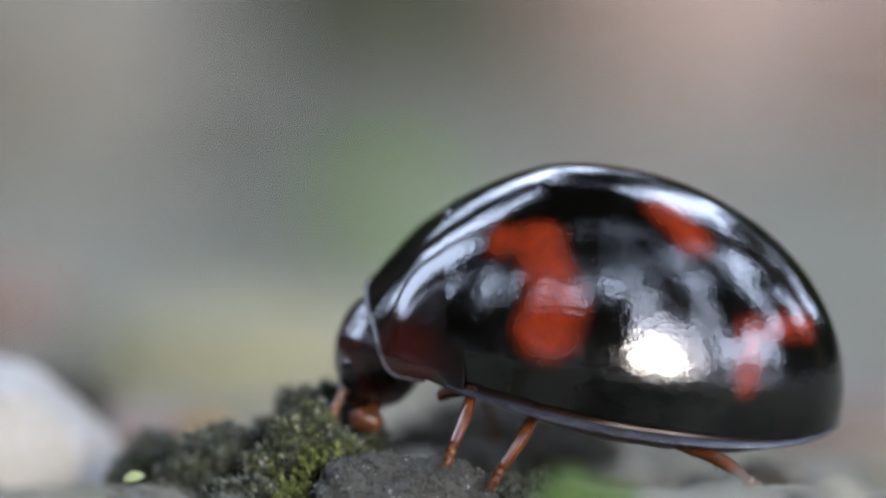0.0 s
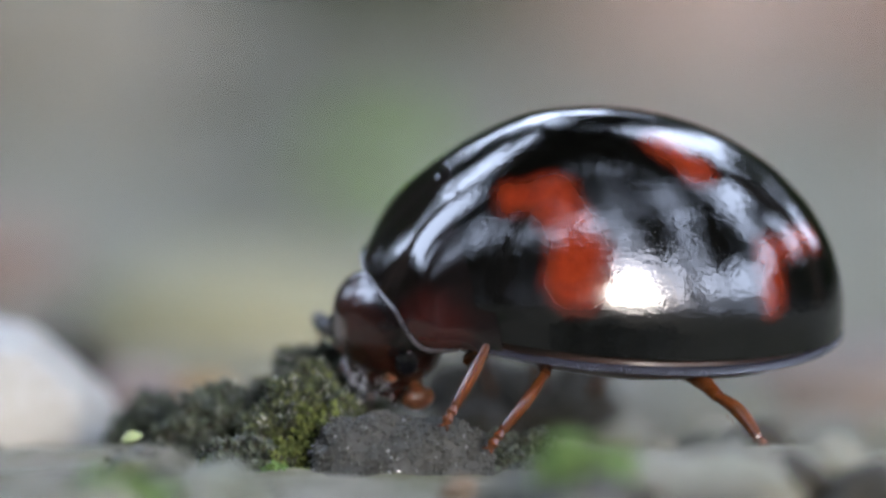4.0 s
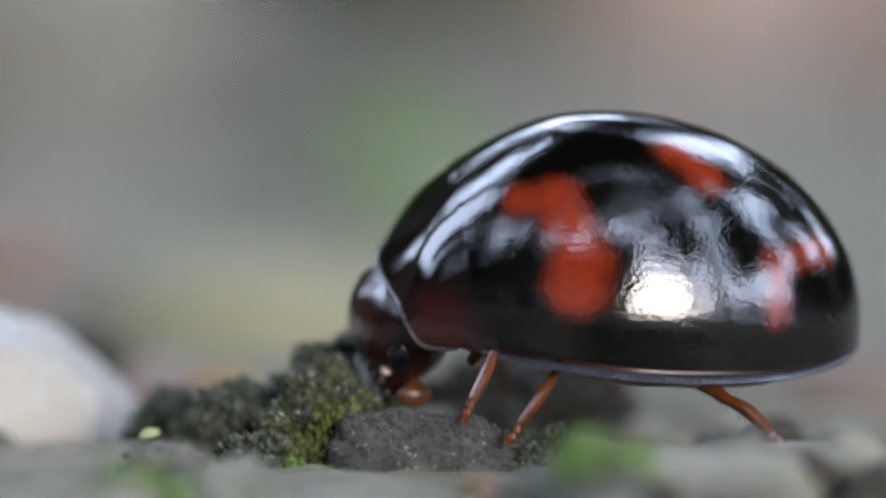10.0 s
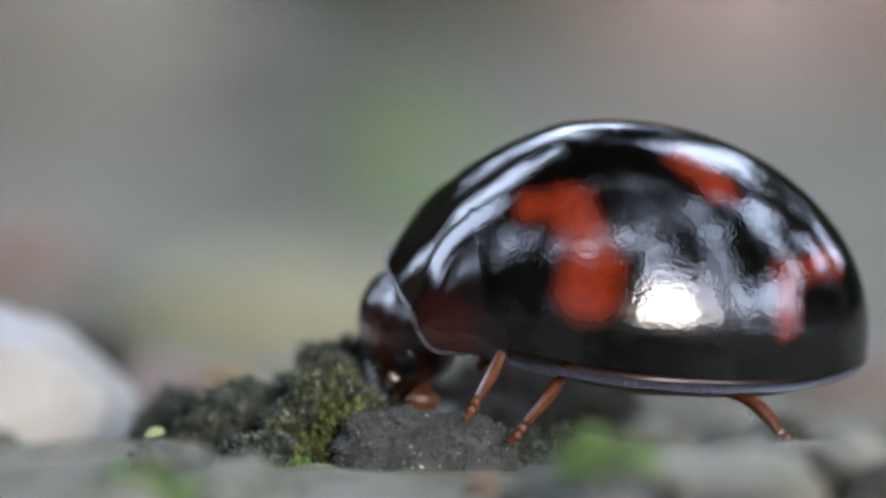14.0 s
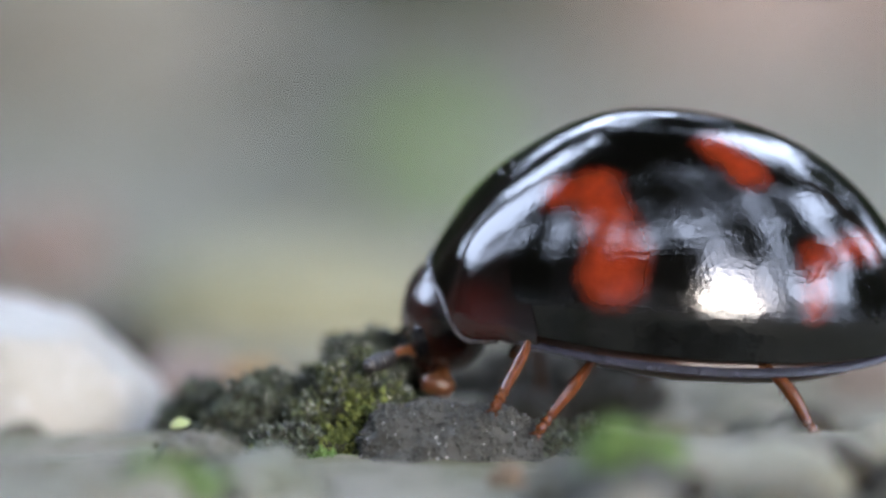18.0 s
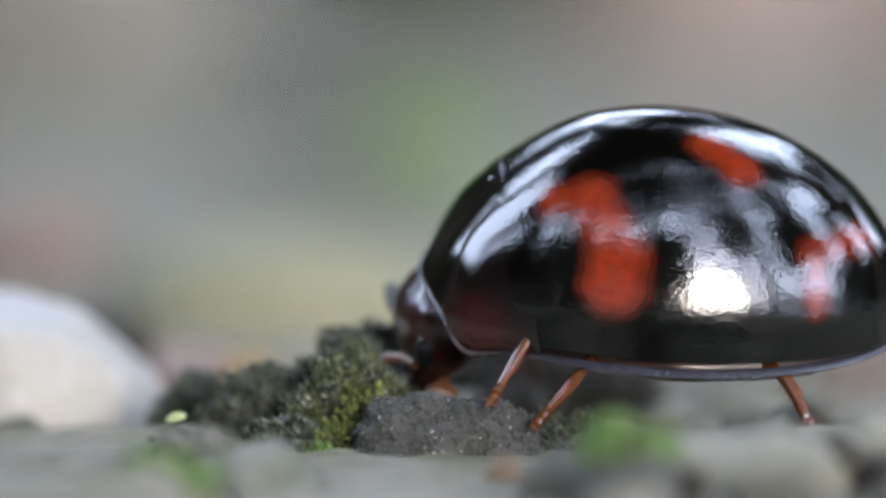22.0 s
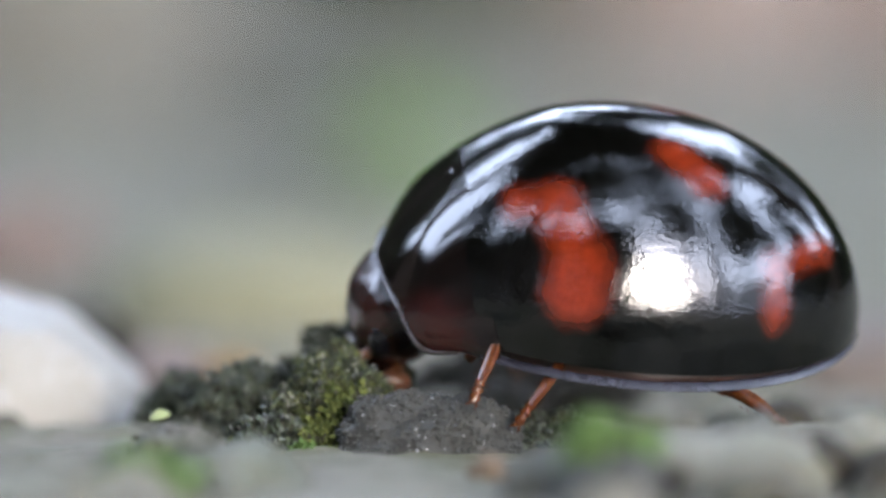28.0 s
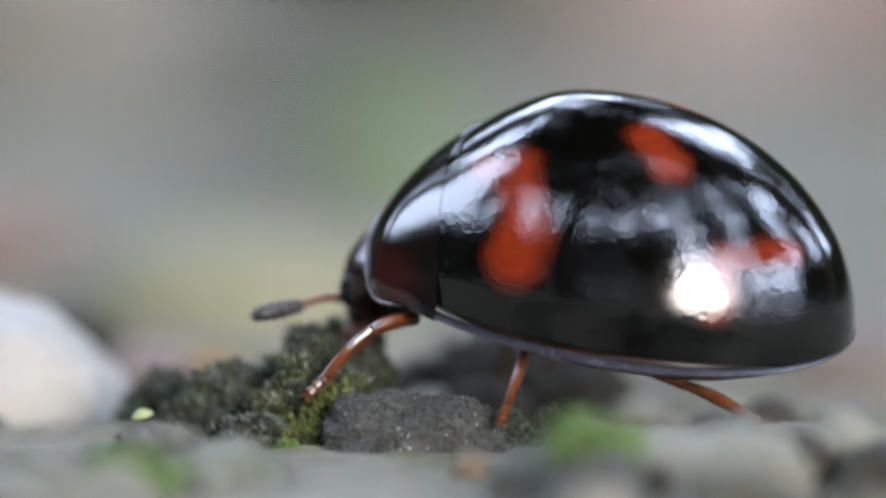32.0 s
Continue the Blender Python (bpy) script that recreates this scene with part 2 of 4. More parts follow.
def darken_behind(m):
    """Darkens the colour of the unseen outer ground, as shade mirrored in the shell."""
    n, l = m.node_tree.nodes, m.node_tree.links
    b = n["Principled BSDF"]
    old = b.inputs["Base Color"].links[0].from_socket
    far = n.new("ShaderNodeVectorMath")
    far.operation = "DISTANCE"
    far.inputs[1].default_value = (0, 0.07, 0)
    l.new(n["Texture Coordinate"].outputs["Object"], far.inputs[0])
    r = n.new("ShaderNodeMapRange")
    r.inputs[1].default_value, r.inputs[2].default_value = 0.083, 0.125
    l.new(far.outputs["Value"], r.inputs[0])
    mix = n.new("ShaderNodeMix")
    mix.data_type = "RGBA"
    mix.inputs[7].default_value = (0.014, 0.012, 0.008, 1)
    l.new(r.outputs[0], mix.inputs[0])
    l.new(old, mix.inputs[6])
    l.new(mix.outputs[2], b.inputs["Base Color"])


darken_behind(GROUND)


def moss_material(name, colours):
    """Moss leaves, in patches of several tones."""
    m = material(name, colours, 0.32, 0.55, 0.0, 4.0, 0.4, 0.35)
    n, l = m.node_tree.nodes, m.node_tree.links
    g = n.new("ShaderNodeNewGeometry")
    ramp = n["Color Ramp"]
    old = ramp.inputs[0].links[0].from_socket
    mix = n.new("ShaderNodeMix")
    mix.inputs[0].default_value = 0.3
    l.new(old, mix.inputs[2])
    l.new(g.outputs["Random Per Island"], mix.inputs[3])
    l.new(mix.outputs[0], ramp.inputs[0])
    return m


def leaf_material(name, low, high):
    """Thin leaf tissue: each leaf has its own tone, and lets a little light through."""
    m = bpy.data.materials.new(name)
    m.use_nodes = True
    n, l = m.node_tree.nodes, m.node_tree.links
    b = n["Principled BSDF"]
    g = n.new("ShaderNodeNewGeometry")
    r = n.new("ShaderNodeValToRGB")
    r.color_ramp.elements[0].color, r.color_ramp.elements[1].color = (*low, 1), (*high, 1)
    l.new(g.outputs["Random Per Island"], r.inputs[0])
    l.new(r.outputs[0], b.inputs["Base Color"])
    b.inputs["Roughness"].default_value = 0.75
    b.inputs["Specular IOR Level"].default_value = 0.1
    return m


MOSS_DARK = moss_material("dark moss leaf", [(0.009, 0.011, 0.009), (0.042, 0.050, 0.045), (0.034, 0.052, 0.024), (0.100, 0.114, 0.090)])
MOSS_OLIVE = moss_material("olive moss leaf", [(0.007, 0.010, 0.009), (0.026, 0.034, 0.027), (0.047, 0.062, 0.020), (0.110, 0.125, 0.042)])
HAIR = material("silvery moss hair", [(0.36, 0.36, 0.34), (0.58, 0.58, 0.55)], 0.1, 0.24, 0, 5)
MOSS_YELLOW = leaf_material("yellow-green moss leaf", (0.034, 0.046, 0.013), (0.115, 0.135, 0.042))
MOSS_GREEN = leaf_material("fresh green moss leaf", (0.058, 0.110, 0.033), (0.125, 0.200, 0.072))
TREE_LEAF = leaf_material("tree leaf", (0.014, 0.022, 0.010), (0.035, 0.052, 0.02))


# ---- building helpers ----
def part(name, bm, mat, parent=None, label="", smooth=True):
    """Links a bmesh, drawn in millimetres, as one mesh object."""
    me = bpy.data.meshes.new(name)
    bmesh.ops.scale(bm, vec=(MM, MM, MM), verts=bm.verts)
    for f in bm.faces:
        f.smooth = smooth
    for e in bm.edges:
        if len(e.link_faces) == 2 and e.calc_face_angle(0) > 0.8:
            e.smooth = False
    bm.to_mesh(me)
    bm.free()
    me.materials.append(mat)
    ob = new(name, me)
    ob.parent = parent
    if label:
        ob["label"] = label
    return ob


def loft(rings, closed=True, caps=True):
    """A skin over rings of points, all of the same count."""
    bm = bmesh.new()
    vs = [[bm.verts.new(p) for p in r] for r in rings]
    k = len(rings[0])
    for a, b in zip(vs, vs[1:]):
        for i in range(k if closed else k - 1):
            j = (i + 1) % k
            bm.faces.new((a[i], a[j], b[j], b[i]))
    if caps:
        bm.faces.new(list(reversed(vs[0])))
        bm.faces.new(vs[-1])
    bmesh.ops.recalc_face_normals(bm, faces=bm.faces)
    return bm


def tube(points, radii, sides=10, squash=1.0):
    """A limb along points with a radius at each."""
    points = [Vector(p) for p in points]
    rings = []
    for i, p in enumerate(points):
        d = (points[min(i + 1, len(points) - 1)] - points[max(i - 1, 0)]).normalized()
        s = d.cross(Vector((0.02, 1, 0.03))).normalized()
        u = s.cross(d).normalized()
        rings.append([p + radii[i] * (math.cos(a) * s + math.sin(a) * squash * u) for a in np.linspace(0, 2 * math.pi, sides, endpoint=False)])
    return loft(rings)


def blob(c, r, detail=3, amount=0.0, size=1.0, seed=0, flat=1.0):
    """A lump with noise of the given size and amount (in parts of its radius)."""
    bm = bmesh.new()
    bmesh.ops.create_icosphere(bm, subdivisions=detail, radius=1)
    c, o = Vector(c), Vector((seed * 7.3, seed * 3.1, seed * 5.7))
    for v in bm.verts:
        d = v.co.normalized()
        q = Vector((d.x * r[0], d.y * r[1], d.z * r[2])) / size + o
        k = 1 + amount * (noise.noise(q) + 0.5 * noise.noise(q * 2.1) + 0.28 * noise.noise(q * 4.7) + 0.15 * noise.noise(q * 10.1))
        # flattened faces of broken stone
        e = Vector([math.copysign(abs(a) ** flat, a) for a in d])
        v.co = c + Vector((e.x * r[0], e.y * r[1], e.z * r[2])) * k
    return bm


# ---- the ground ----
def height(x, y):
    """Ground level in mm."""
    far = min(1.0, max(0.0, (math.hypot(x, y) - 12) / 60))
    q = Vector((x, y, 0))
    h = 0.14 * noise.noise(q / 1.7) + 0.08 * noise.noise(q / 0.6) + 0.04 * noise.noise(q / 0.25) - 0.08
    h += far * (1.2 * noise.noise(q / 17) + 0.5 * noise.noise(q / 7))
    h -= 0.25 * max(0.0, min(1.0, (y - 0.5) / 3))
    return h


def make_ground():
    n, s, k = 150, 0.857, 13.3
    axis = [s * math.sinh(k * i / n) for i in range(-n, n + 1)]
    bm = bmesh.new()
    grid = [[bm.verts.new((x, y, height(x, y))) for x in axis] for y in axis]
    for a, b in zip(grid, grid[1:]):
        for i in range(len(axis) - 1):
            bm.faces.new((a[i], a[i + 1], b[i + 1], b[i]))
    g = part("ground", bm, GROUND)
    tagged(g, "weathered grey stony ground with thin algae film", "ground", kind="structure")


make_ground()


def stone(name, c, r, mat, label, category="stone", amount=0.18, size=1.0, seed=1, detail=5, flat=0.85, group=""):
    bm = blob((0, 0, 0), r, detail, amount, size, seed, flat)
    ob = part(name, bm, mat)
    ob.location = Vector(c) * MM
    return tagged(ob, label, category, group)


def broken(ob, planes):
    """Breaks a stone's flanks off along planes (normal, distance in mm), leaving soft edges."""
    for v in ob.data.vertices:
        for n, d in planes:
            n = Vector(n).normalized()
            over = v.co.dot(n) / MM - d
            if over > -0.1:
                v.co -= n * (over + 0.1 - 0.1 / (1 + max(0, over + 0.1) * 4)) * 0.9 * MM if over > 0 else Vector()
    return ob


pebble = stone("white_pebble", (-5.26, 3.0, -0.18), (2.43, 1.4, 1.47), WHITE_STONE, "white quartz pebble with faint tan stains lying on ground", "pebble", 0.06, 1.2, 3, 5, 1.02)
broken(pebble, [((0.65, -0.12, 0.76), 1.78), ((0.14, -0.15, 1.0), 1.19), ((0.9, -0.4, 0.15), 2.24), ((-0.1, -1, 0.25), 1.12)])
boulder = stone("grey_boulder", (-2.46, -2.6, -0.26), (0.42, 0.6, 0.56), GREY_STONE, "uneven grey-brown stone with green algae film", "stone", 0.22, 0.45, 5, 5, 0.95)
sloping = stone("grey_stone", (-1.86, -4.6, -0.18), (0.50, 0.7, 0.50), BLUE_GREY, "low sloping grey stone before the moss", "stone", 0.2, 0.5, 12, 5, 0.95)
# dark lump that draws the dark gap between the stones
stone("gap_crumb", (-2.4, -3.4, -0.32), (0.32, 0.6, 0.46), SOIL, "dark crumb filling the dark gap between stones", "soil", 0.25, 0.4, 13, 4, 1.0)
stone("pale_stone_plate", (-0.9, -9.5, -0.08), (0.98, 1.8, 0.38), PALE_GREY, "pale grey stone plate lying on dark earth", "stone", 0.12, 1.0, 14, 5, 0.9)
stone("pale_stone_plate", (-3.9, -8.0, -0.04), (1.1, 1.4, 0.40), PALE_GREY, "pale beige-grey stone plate beside green moss", "stone", 0.12, 0.9, 15, 5, 0.9)
ledge = stone("stone_ledge", (3.3, -2.6, -0.42), (2.3, 1.5, 0.58), PALE_GREY, "flat pale grey stone ledge under the hind leg", "stone", 0.16, 0.7, 11, 6, 0.85)
stone("pale_lump", (3.35, -4.2, 0.0), (0.45, 0.6, 0.45), PALE_GREY, "pale grey lump of stone on the ledge", "stone", 0.2, 0.4, 16, 4, 0.95)
stone("brown_stone", (3.95, -5.2, -0.30), (0.75, 0.8, 0.60), SOIL, "dark brown stone on the ledge's rim", "stone", 0.2, 0.6, 4)
stone("pale_stone_plate", (2.2, -6.0, 0.02), (0.85, 0.9, 0.46), PALE_GREY, "pale grey weathered stone before the ledge", "stone", 0.16, 0.6, 17, 5, 0.9)
stone("grey_lump", (0.78, -6.2, 0.0), (0.42, 0.5, 0.40), GREY_STONE, "grey lump of stone beside a green moss tuft", "stone", 0.2, 0.4, 18, 4, 0.95)
stone("soil_lump", (1.22, -7.3, 0.06), (0.45, 0.4, 0.40), DARK_CRUST, "brownish-grey crumb of earth under green moss", "soil", 0.2, 0.4, 19, 4, 1.0)
# this dark clump is soil and also stands for the shadow under the body
soil = stone("soil_clump", (0.72, 4.2, -0.22), (1.15, 0.9, 0.68), SOIL, "dark soil clump behind the beetle, standing for the body's shadow too", "soil", 0.42, 0.6, 6, 5, 1.05)
stone("tan_flake", (0.22, -4.2, -0.06), (0.17, 0.11, 0.24), TAN, "small tan bark flake lying against dark rock", "flake", 0.5, 0.2, 7, 3, 1.1)


def crumbs():
    """A few pale crumbs along the ledge's upper edge."""
    rnd = random.Random(58)
    for i in range(11):
        x = rnd.choice((2.0, 2.2, 2.3, 2.75)) + rnd.uniform(-0.14, 0.14)
        y = -1.95 + rnd.uniform(-0.12, 0.12)
        r = rnd.uniform(0.025, 0.05)
        k = 1 - (abs(x - 3.3) / 2.3) ** 2.3 - (abs(y + 2.6) / 1.5) ** 2.3
        z = -0.42 + 0.58 * max(0.05, k) ** 0.43
        stone("pale_crumb", (x, y, z), (r, r * 0.9, r * 0.8), GLINT, "tiny pale mineral crumb on the stone ledge", "crumb", 0.3, 0.05, 60 + i, 2, 0.9, "crumbs on the ledge")


crumbs()


def grains(host, r, count, size, mat, seed, name="grit", amount=0.2, scale=0.5, shape=8):
    """Angular crumbs sunk into a stone's skin."""
    rnd = random.Random(seed)
    o = Vector((shape * 7.3, shape * 3.1, shape * 5.7))
    vs, fs = [], []
    for i in range(count):
        d = Vector((rnd.gauss(0, 1), rnd.gauss(0, 1), rnd.gauss(0.3, 1))).normalized()
        q = Vector((d.x * r[0], d.y * r[1], d.z * r[2])) / scale + o
        k = 1 + amount * (noise.noise(q) + 0.5 * noise.noise(q * 2.1) + 0.28 * noise.noise(q * 4.7) + 0.15 * noise.noise(q * 10.1))
        e = Vector([math.copysign(abs(a) ** 0.85, a) for a in d])
        p = Vector((e.x * r[0], e.y * r[1], e.z * r[2])) * k
        h = size * rnd.uniform(0.4, 1.5) ** 1.5
        turn = Euler((rnd.uniform(0, 6), rnd.uniform(0, 6), rnd.uniform(0, 6))).to_matrix()
        n = len(vs)
        for x, y, z in ((1, 0, 0), (-1, 0, 0), (0, 1, 0), (0, -1, 0), (0, 0, 1), (0, 0, -1)):
            vs.append((p + turn @ Vector((x, y, z)) * h * rnd.uniform(0.55, 1.2)) * MM)
        fs += [(n + i0, n + i1, n + i2) for i0, i1, i2 in ((0, 2, 4), (2, 1, 4), (1, 3, 4), (3, 0, 4), (2, 0, 5), (1, 2, 5), (3, 1, 5), (0, 3, 5))]
    me = bpy.data.meshes.new(name)
    me.from_pydata(vs, [], fs)
    me.materials.append(mat)
    ob = new(name, me)
    ob.parent = host
    tagged(ob, kind="stuff")


CRUST_R = (0.84, 0.62, 0.62)
crust = stone("crusty_rock", (-0.26, -1.25, -0.20), CRUST_R, DARK_CRUST, "dark grey crusty rock with rough grainy surface", "rock", 0.20, 0.5, 8, 5)
grains(crust, CRUST_R, 5200, 0.024, DARK_CRUST, 3)
grains(crust, CRUST_R, 260, 0.016, GLINT, 4)
grains(boulder, (0.48, 0.58, 0.58), 500, 0.018, GREY_STONE, 5, amount=0.22, scale=0.45, shape=5)
grains(sloping, (0.57, 0.66, 0.47), 700, 0.022, BLUE_GREY, 6, amount=0.2, scale=0.5, shape=12)
grains(soil, (1.12, 0.88, 0.66), 1600, 0.035, SOIL, 9, amount=0.42, scale=0.6, shape=6)
grains(ledge, (2.3, 1.5, 0.58), 5000, 0.022, PALE_GREY, 7, amount=0.16, scale=0.7, shape=11)


# loose gravel over the foreground and round the stones
def gravel():
    rnd = random.Random(31)
    shapes = []
    for i in range(8):
        bm = blob((0, 0, 0), (1, rnd.uniform(0.8, 1.1), rnd.uniform(0.5, 0.75)), 4, 0.3, 0.7, 40 + i, 0.9)
        bmesh.ops.scale(bm, vec=(MM, MM, MM), verts=bm.verts)
        for f in bm.faces:
            f.smooth = True
        shapes.append(bm)
    kinds = [(PALE_GREY, "pale warm-grey piece of gravel on earth"), (GREY_STONE, "grey-brown piece of gravel with algae"), (SOIL, "dark crumb of damp earth")]
    meshes = []
    for i, bm in enumerate(shapes):
        for m, label in kinds:
            me = bpy.data.meshes.new("gravel")
            bm.to_mesh(me)
            me.materials.append(m)
            meshes.append((me, label))
        bm.free()
    for i in range(170):
        y = rnd.uniform(-10.5, 5.5)
        half = 4.3 + 0.05 * y
        x = rnd.uniform(-half, half)
        if -2.6 < y < 1.6 or (-5 < y < -2 and x < 1.2) or (y < -2 and -2.3 < x < 1.1):
            continue
        r = rnd.uniform(0.12, 0.42) * (1.25 if y < -4 else 1.0)
        low = 0.045 * max(0, -y) + 0.05
        me, label = meshes[rnd.randrange(8) * 3 + rnd.choice((0, 0, 1, 1, 2))]
        ob = new("gravel", me)
        ob.location = Vector((x, y, height(x, y) + min(low, r * 0.3) - 0.02)) * MM
        ob.rotation_euler = (rnd.uniform(-0.3, 0.3), rnd.uniform(-0.3, 0.3), rnd.uniform(0, 6.28))
        ob.scale = (r, r, r)
        tagged(ob, label, "gravel", "gravel on the ground")


gravel()


# ---- background, far out of focus ----
def far_stone(name, c, r, mat, label, seed):
    stone(name, c, r, mat, label, "stone", 0.12, max(r) * 0.6, seed, 4, 0.8)


far_stone("lichen_stone", (-2.05, 17, -0.5), (1.75, 3.0, 1.1), LICHEN, "low stone covered in yellow-green lichen", 21)
far_stone("rust_pebble", (-4.75, 22, 0.0), (0.8, 1.2, 0.55), RUST, "small pinkish-brown pebble on grey ground", 22)
far_stone("ochre_grain", (-2.15, 6, -0.1), (0.3, 0.4, 0.3), OCHRE, "small ochre-coloured grain of gravel", 23)
far_stone("pink_grain", (-2.75, 7, -0.15), (0.45, 0.5, 0.35), PINK_STONE, "small pinkish grain of gravel", 24)
far_stone("dark_grain", (-3.6, 8, 0.0), (0.6, 0.6, 0.42), SOIL, "small dark grain of gravel", 25)
far_stone("grey_rock", (-5.8, 58, 0.9), (2.7, 3.5, 2.9), PALE_STONE, "large pale grey rock far behind moss", 26)
far_stone("shaded_stone", (-2.5, 45, -0.8), (1.4, 1.5, 1.1), DARK_MOSSY, "low dark stone before a pale rock", 32)
far_stone("dark_mossy_rock", (-0.75, 75, 1.0), (2.3, 4, 3.4), DARK_MOSSY, "dark rock with a greenish moss coat", 27)
far_stone("green_mossy_stone", (-0.62, 40, -0.30), (0.78, 1.0, 0.85), GREEN_STONE, "low stone overgrown with bright moss", 28)
far_stone("olive_stone", (-1.25, 35, -0.62), (1.1, 1.2, 0.62), DIM_STONE, "low olive-grey stone among pale ones", 35)
far_stone("pink_rock", (3.9, 80, 0.2), (3.5, 4.5, 4.2), PINK_STONE, "large pinkish-grey rock behind mossy stones", 29)
far_stone("brown_rock", (6.9, 60, 0.6), (1.2, 2.0, 2.0), RUST, "dim brown-grey rock beside a pinkish one", 33)
far_stone("grey_slab", (2.0, 8.0, -0.48), (1.5, 1.6, 0.55), GREY_STONE, "low dim grey slab behind the beetle", 34)
far_stone("pinkish_slab", (4.4, 9.5, -0.35), (1.7, 2.2, 0.6), PINK_SLAB, "low smooth pinkish-grey slab on the ground", 30)


# ---- moss ----
def moss(name, c, r, count, length, leaf, label, seed, core=MOSS_CORE, rough=0.42, hairs=0):
    """A cushion: a lumpy core bristling with small curved leaves."""
    rnd = random.Random(seed)
    top = new(name)
    top.location = Vector(c) * MM
    tagged(top, label, "moss")
    size = max(r) * 0.45
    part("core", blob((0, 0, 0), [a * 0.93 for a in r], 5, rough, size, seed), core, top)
    o = Vector((seed * 7.3, seed * 3.1, seed * 5.7))
    vs, fs, hv, hf = [], [], [], []
    for i in range(count + hairs):
        d = Vector((rnd.gauss(0, 1), rnd.gauss(-0.1, 1), rnd.gauss(0.3, 1))).normalized()
        q = Vector((d.x * r[0], d.y * r[1], d.z * r[2])) * 0.93
        w = q / size + o
        p = q * (1 + rough * (noise.noise(w) + 0.5 * noise.noise(w * 2.1) + 0.28 * noise.noise(w * 4.7) + 0.15 * noise.noise(w * 10.1)))
        up = (d + Vector((rnd.gauss(0, 0.6), rnd.gauss(0, 0.6), rnd.gauss(0.3, 0.6)))).normalized()
        s = up.cross(Vector((rnd.gauss(0, 1), rnd.gauss(0, 1), rnd.gauss(0, 1)))).normalized()
        b = s.cross(up)
        if i >= count:
            ln = length * rnd.uniform(0.8, 1.7)
            n = len(hv)
            hv += [(p - s * 0.007) * MM, (p + s * 0.007) * MM, (p + up * ln + b * ln * 0.2) * MM]
            hf.append((n, n + 1, n + 2))
            continue
        ln = length * rnd.uniform(0.4, 1.4)
        w = ln * rnd.uniform(0.2, 0.34)
        p -= up * ln * 0.2
        mid = p + up * ln * 0.5 + b * ln * 0.1
        tip = p + up * ln + b * ln * rnd.uniform(0.1, 0.5)
        n = len(vs)
        vs += [x * MM for x in (p - s * w * 0.5, p + s * w * 0.5, mid + s * w, tip, mid - s * w, mid - b * w * 0.4)]
        fs += [(n, n + 1, n + 5), (n + 1, n + 2, n + 5), (n + 2, n + 3, n + 5), (n + 3, n + 4, n + 5), (n + 4, n, n + 5)]
    for kind, v, f, m in (("leaves", vs, fs, leaf), ("hair_tips", hv, hf, HAIR)):
        if f:
            me = bpy.data.meshes.new(kind)
            me.from_pydata(v, [], f)
            me.materials.append(m)
            ob = new(kind, me)
            ob.parent = top
            tagged(ob, kind="stuff")
    return top


moss("moss_cushion", (-1.15, -0.42, 0.08), (0.52, 0.5, 0.66), 13000, 0.06, MOSS_OLIVE, "olive-green moss cushion with silvery hair tips", 3, hairs=900)
moss("dark_moss_cushion", (-0.98, 0.62, 0.36), (0.55, 0.5, 0.58), 9000, 0.06, MOSS_DARK, "dark grey-green moss cushion", 4, hairs=600)
moss("dark_moss_cushion", (-1.85, 0.2, -0.05), (0.66, 0.55, 0.55), 9000, 0.06, MOSS_DARK, "low dark moss cushion between stones", 5, hairs=160)
moss("dark_moss_cushion", (-1.62, -1.0, -0.22), (0.42, 0.4, 0.38), 3500, 0.07, MOSS_DARK, "dark moss at the cushion's foot", 9, hairs=60)
moss("dark_moss_cushion", (-2.45, 1.2, -0.1), (0.45, 0.4, 0.45), 3000, 0.08, MOSS_DARK, "dark moss beside a white pebble", 10)
moss("dark_moss_cushion", (0.75, -0.75, -0.25), (0.55, 0.5, 0.42), 3500, 0.07, MOSS_DARK, "dark moss under the beetle's belly", 11)
moss("yellow_green_moss", (-0.98, -0.88, 0.10), (0.27, 0.2, 0.27), 1100, 0.085, MOSS_YELLOW, "yellow-green moss growing on a darker cushion", 13, rough=0.6)
moss("yellow_green_moss", (-1.16, -1.16, -0.10), (0.22, 0.16, 0.24), 800, 0.09, MOSS_YELLOW, "yellow-green moss lower down the cushion", 15, rough=0.6)
moss("yellow_green_moss", (-1.02, -1.55, -0.34), (0.13, 0.12, 0.13), 300, 0.09, MOSS_YELLOW, "small yellow-green moss at the foot of crusty rock", 16, rough=0.6)
moss("yellow_green_moss", (-2.02, -1.0, -0.20), (0.16, 0.14, 0.14), 260, 0.08, MOSS_YELLOW, "small dull yellow-green moss between stones", 17, rough=0.6)
moss("green_moss_tuft", (-1.36, -1.58, -0.20), (0.14, 0.12, 0.17), 420, 0.10, MOSS_GREEN, "tiny fresh green moss tuft at the foot of a darker cushion", 6)
moss("green_moss_tuft", (1.12, -7.2, 0.48), (0.17, 0.15, 0.15), 240, 0.17, MOSS_GREEN, "fresh green moss tuft before the stone ledge", 7, core=MOSS_OLIVE, rough=0.8)
moss("green_moss_tuft", (1.46, -7.0, 0.46), (0.13, 0.12, 0.08), 110, 0.15, MOSS_GREEN, "small fresh green moss tuft beside a larger one", 14, core=MOSS_OLIVE, rough=0.7)
moss("green_moss_tuft", (-2.60, -7.0, 0.14), (0.32, 0.3, 0.22), 700, 0.14, MOSS_GREEN, "fresh green moss tuft on grey ground", 8, core=MOSS_GREEN, rough=0.7)
moss("green_moss_tuft", (1.9, -3.4, 0.05), (0.25, 0.2, 0.12), 300, 0.10, MOSS_OLIVE, "small olive moss tuft on the stone ledge", 12)


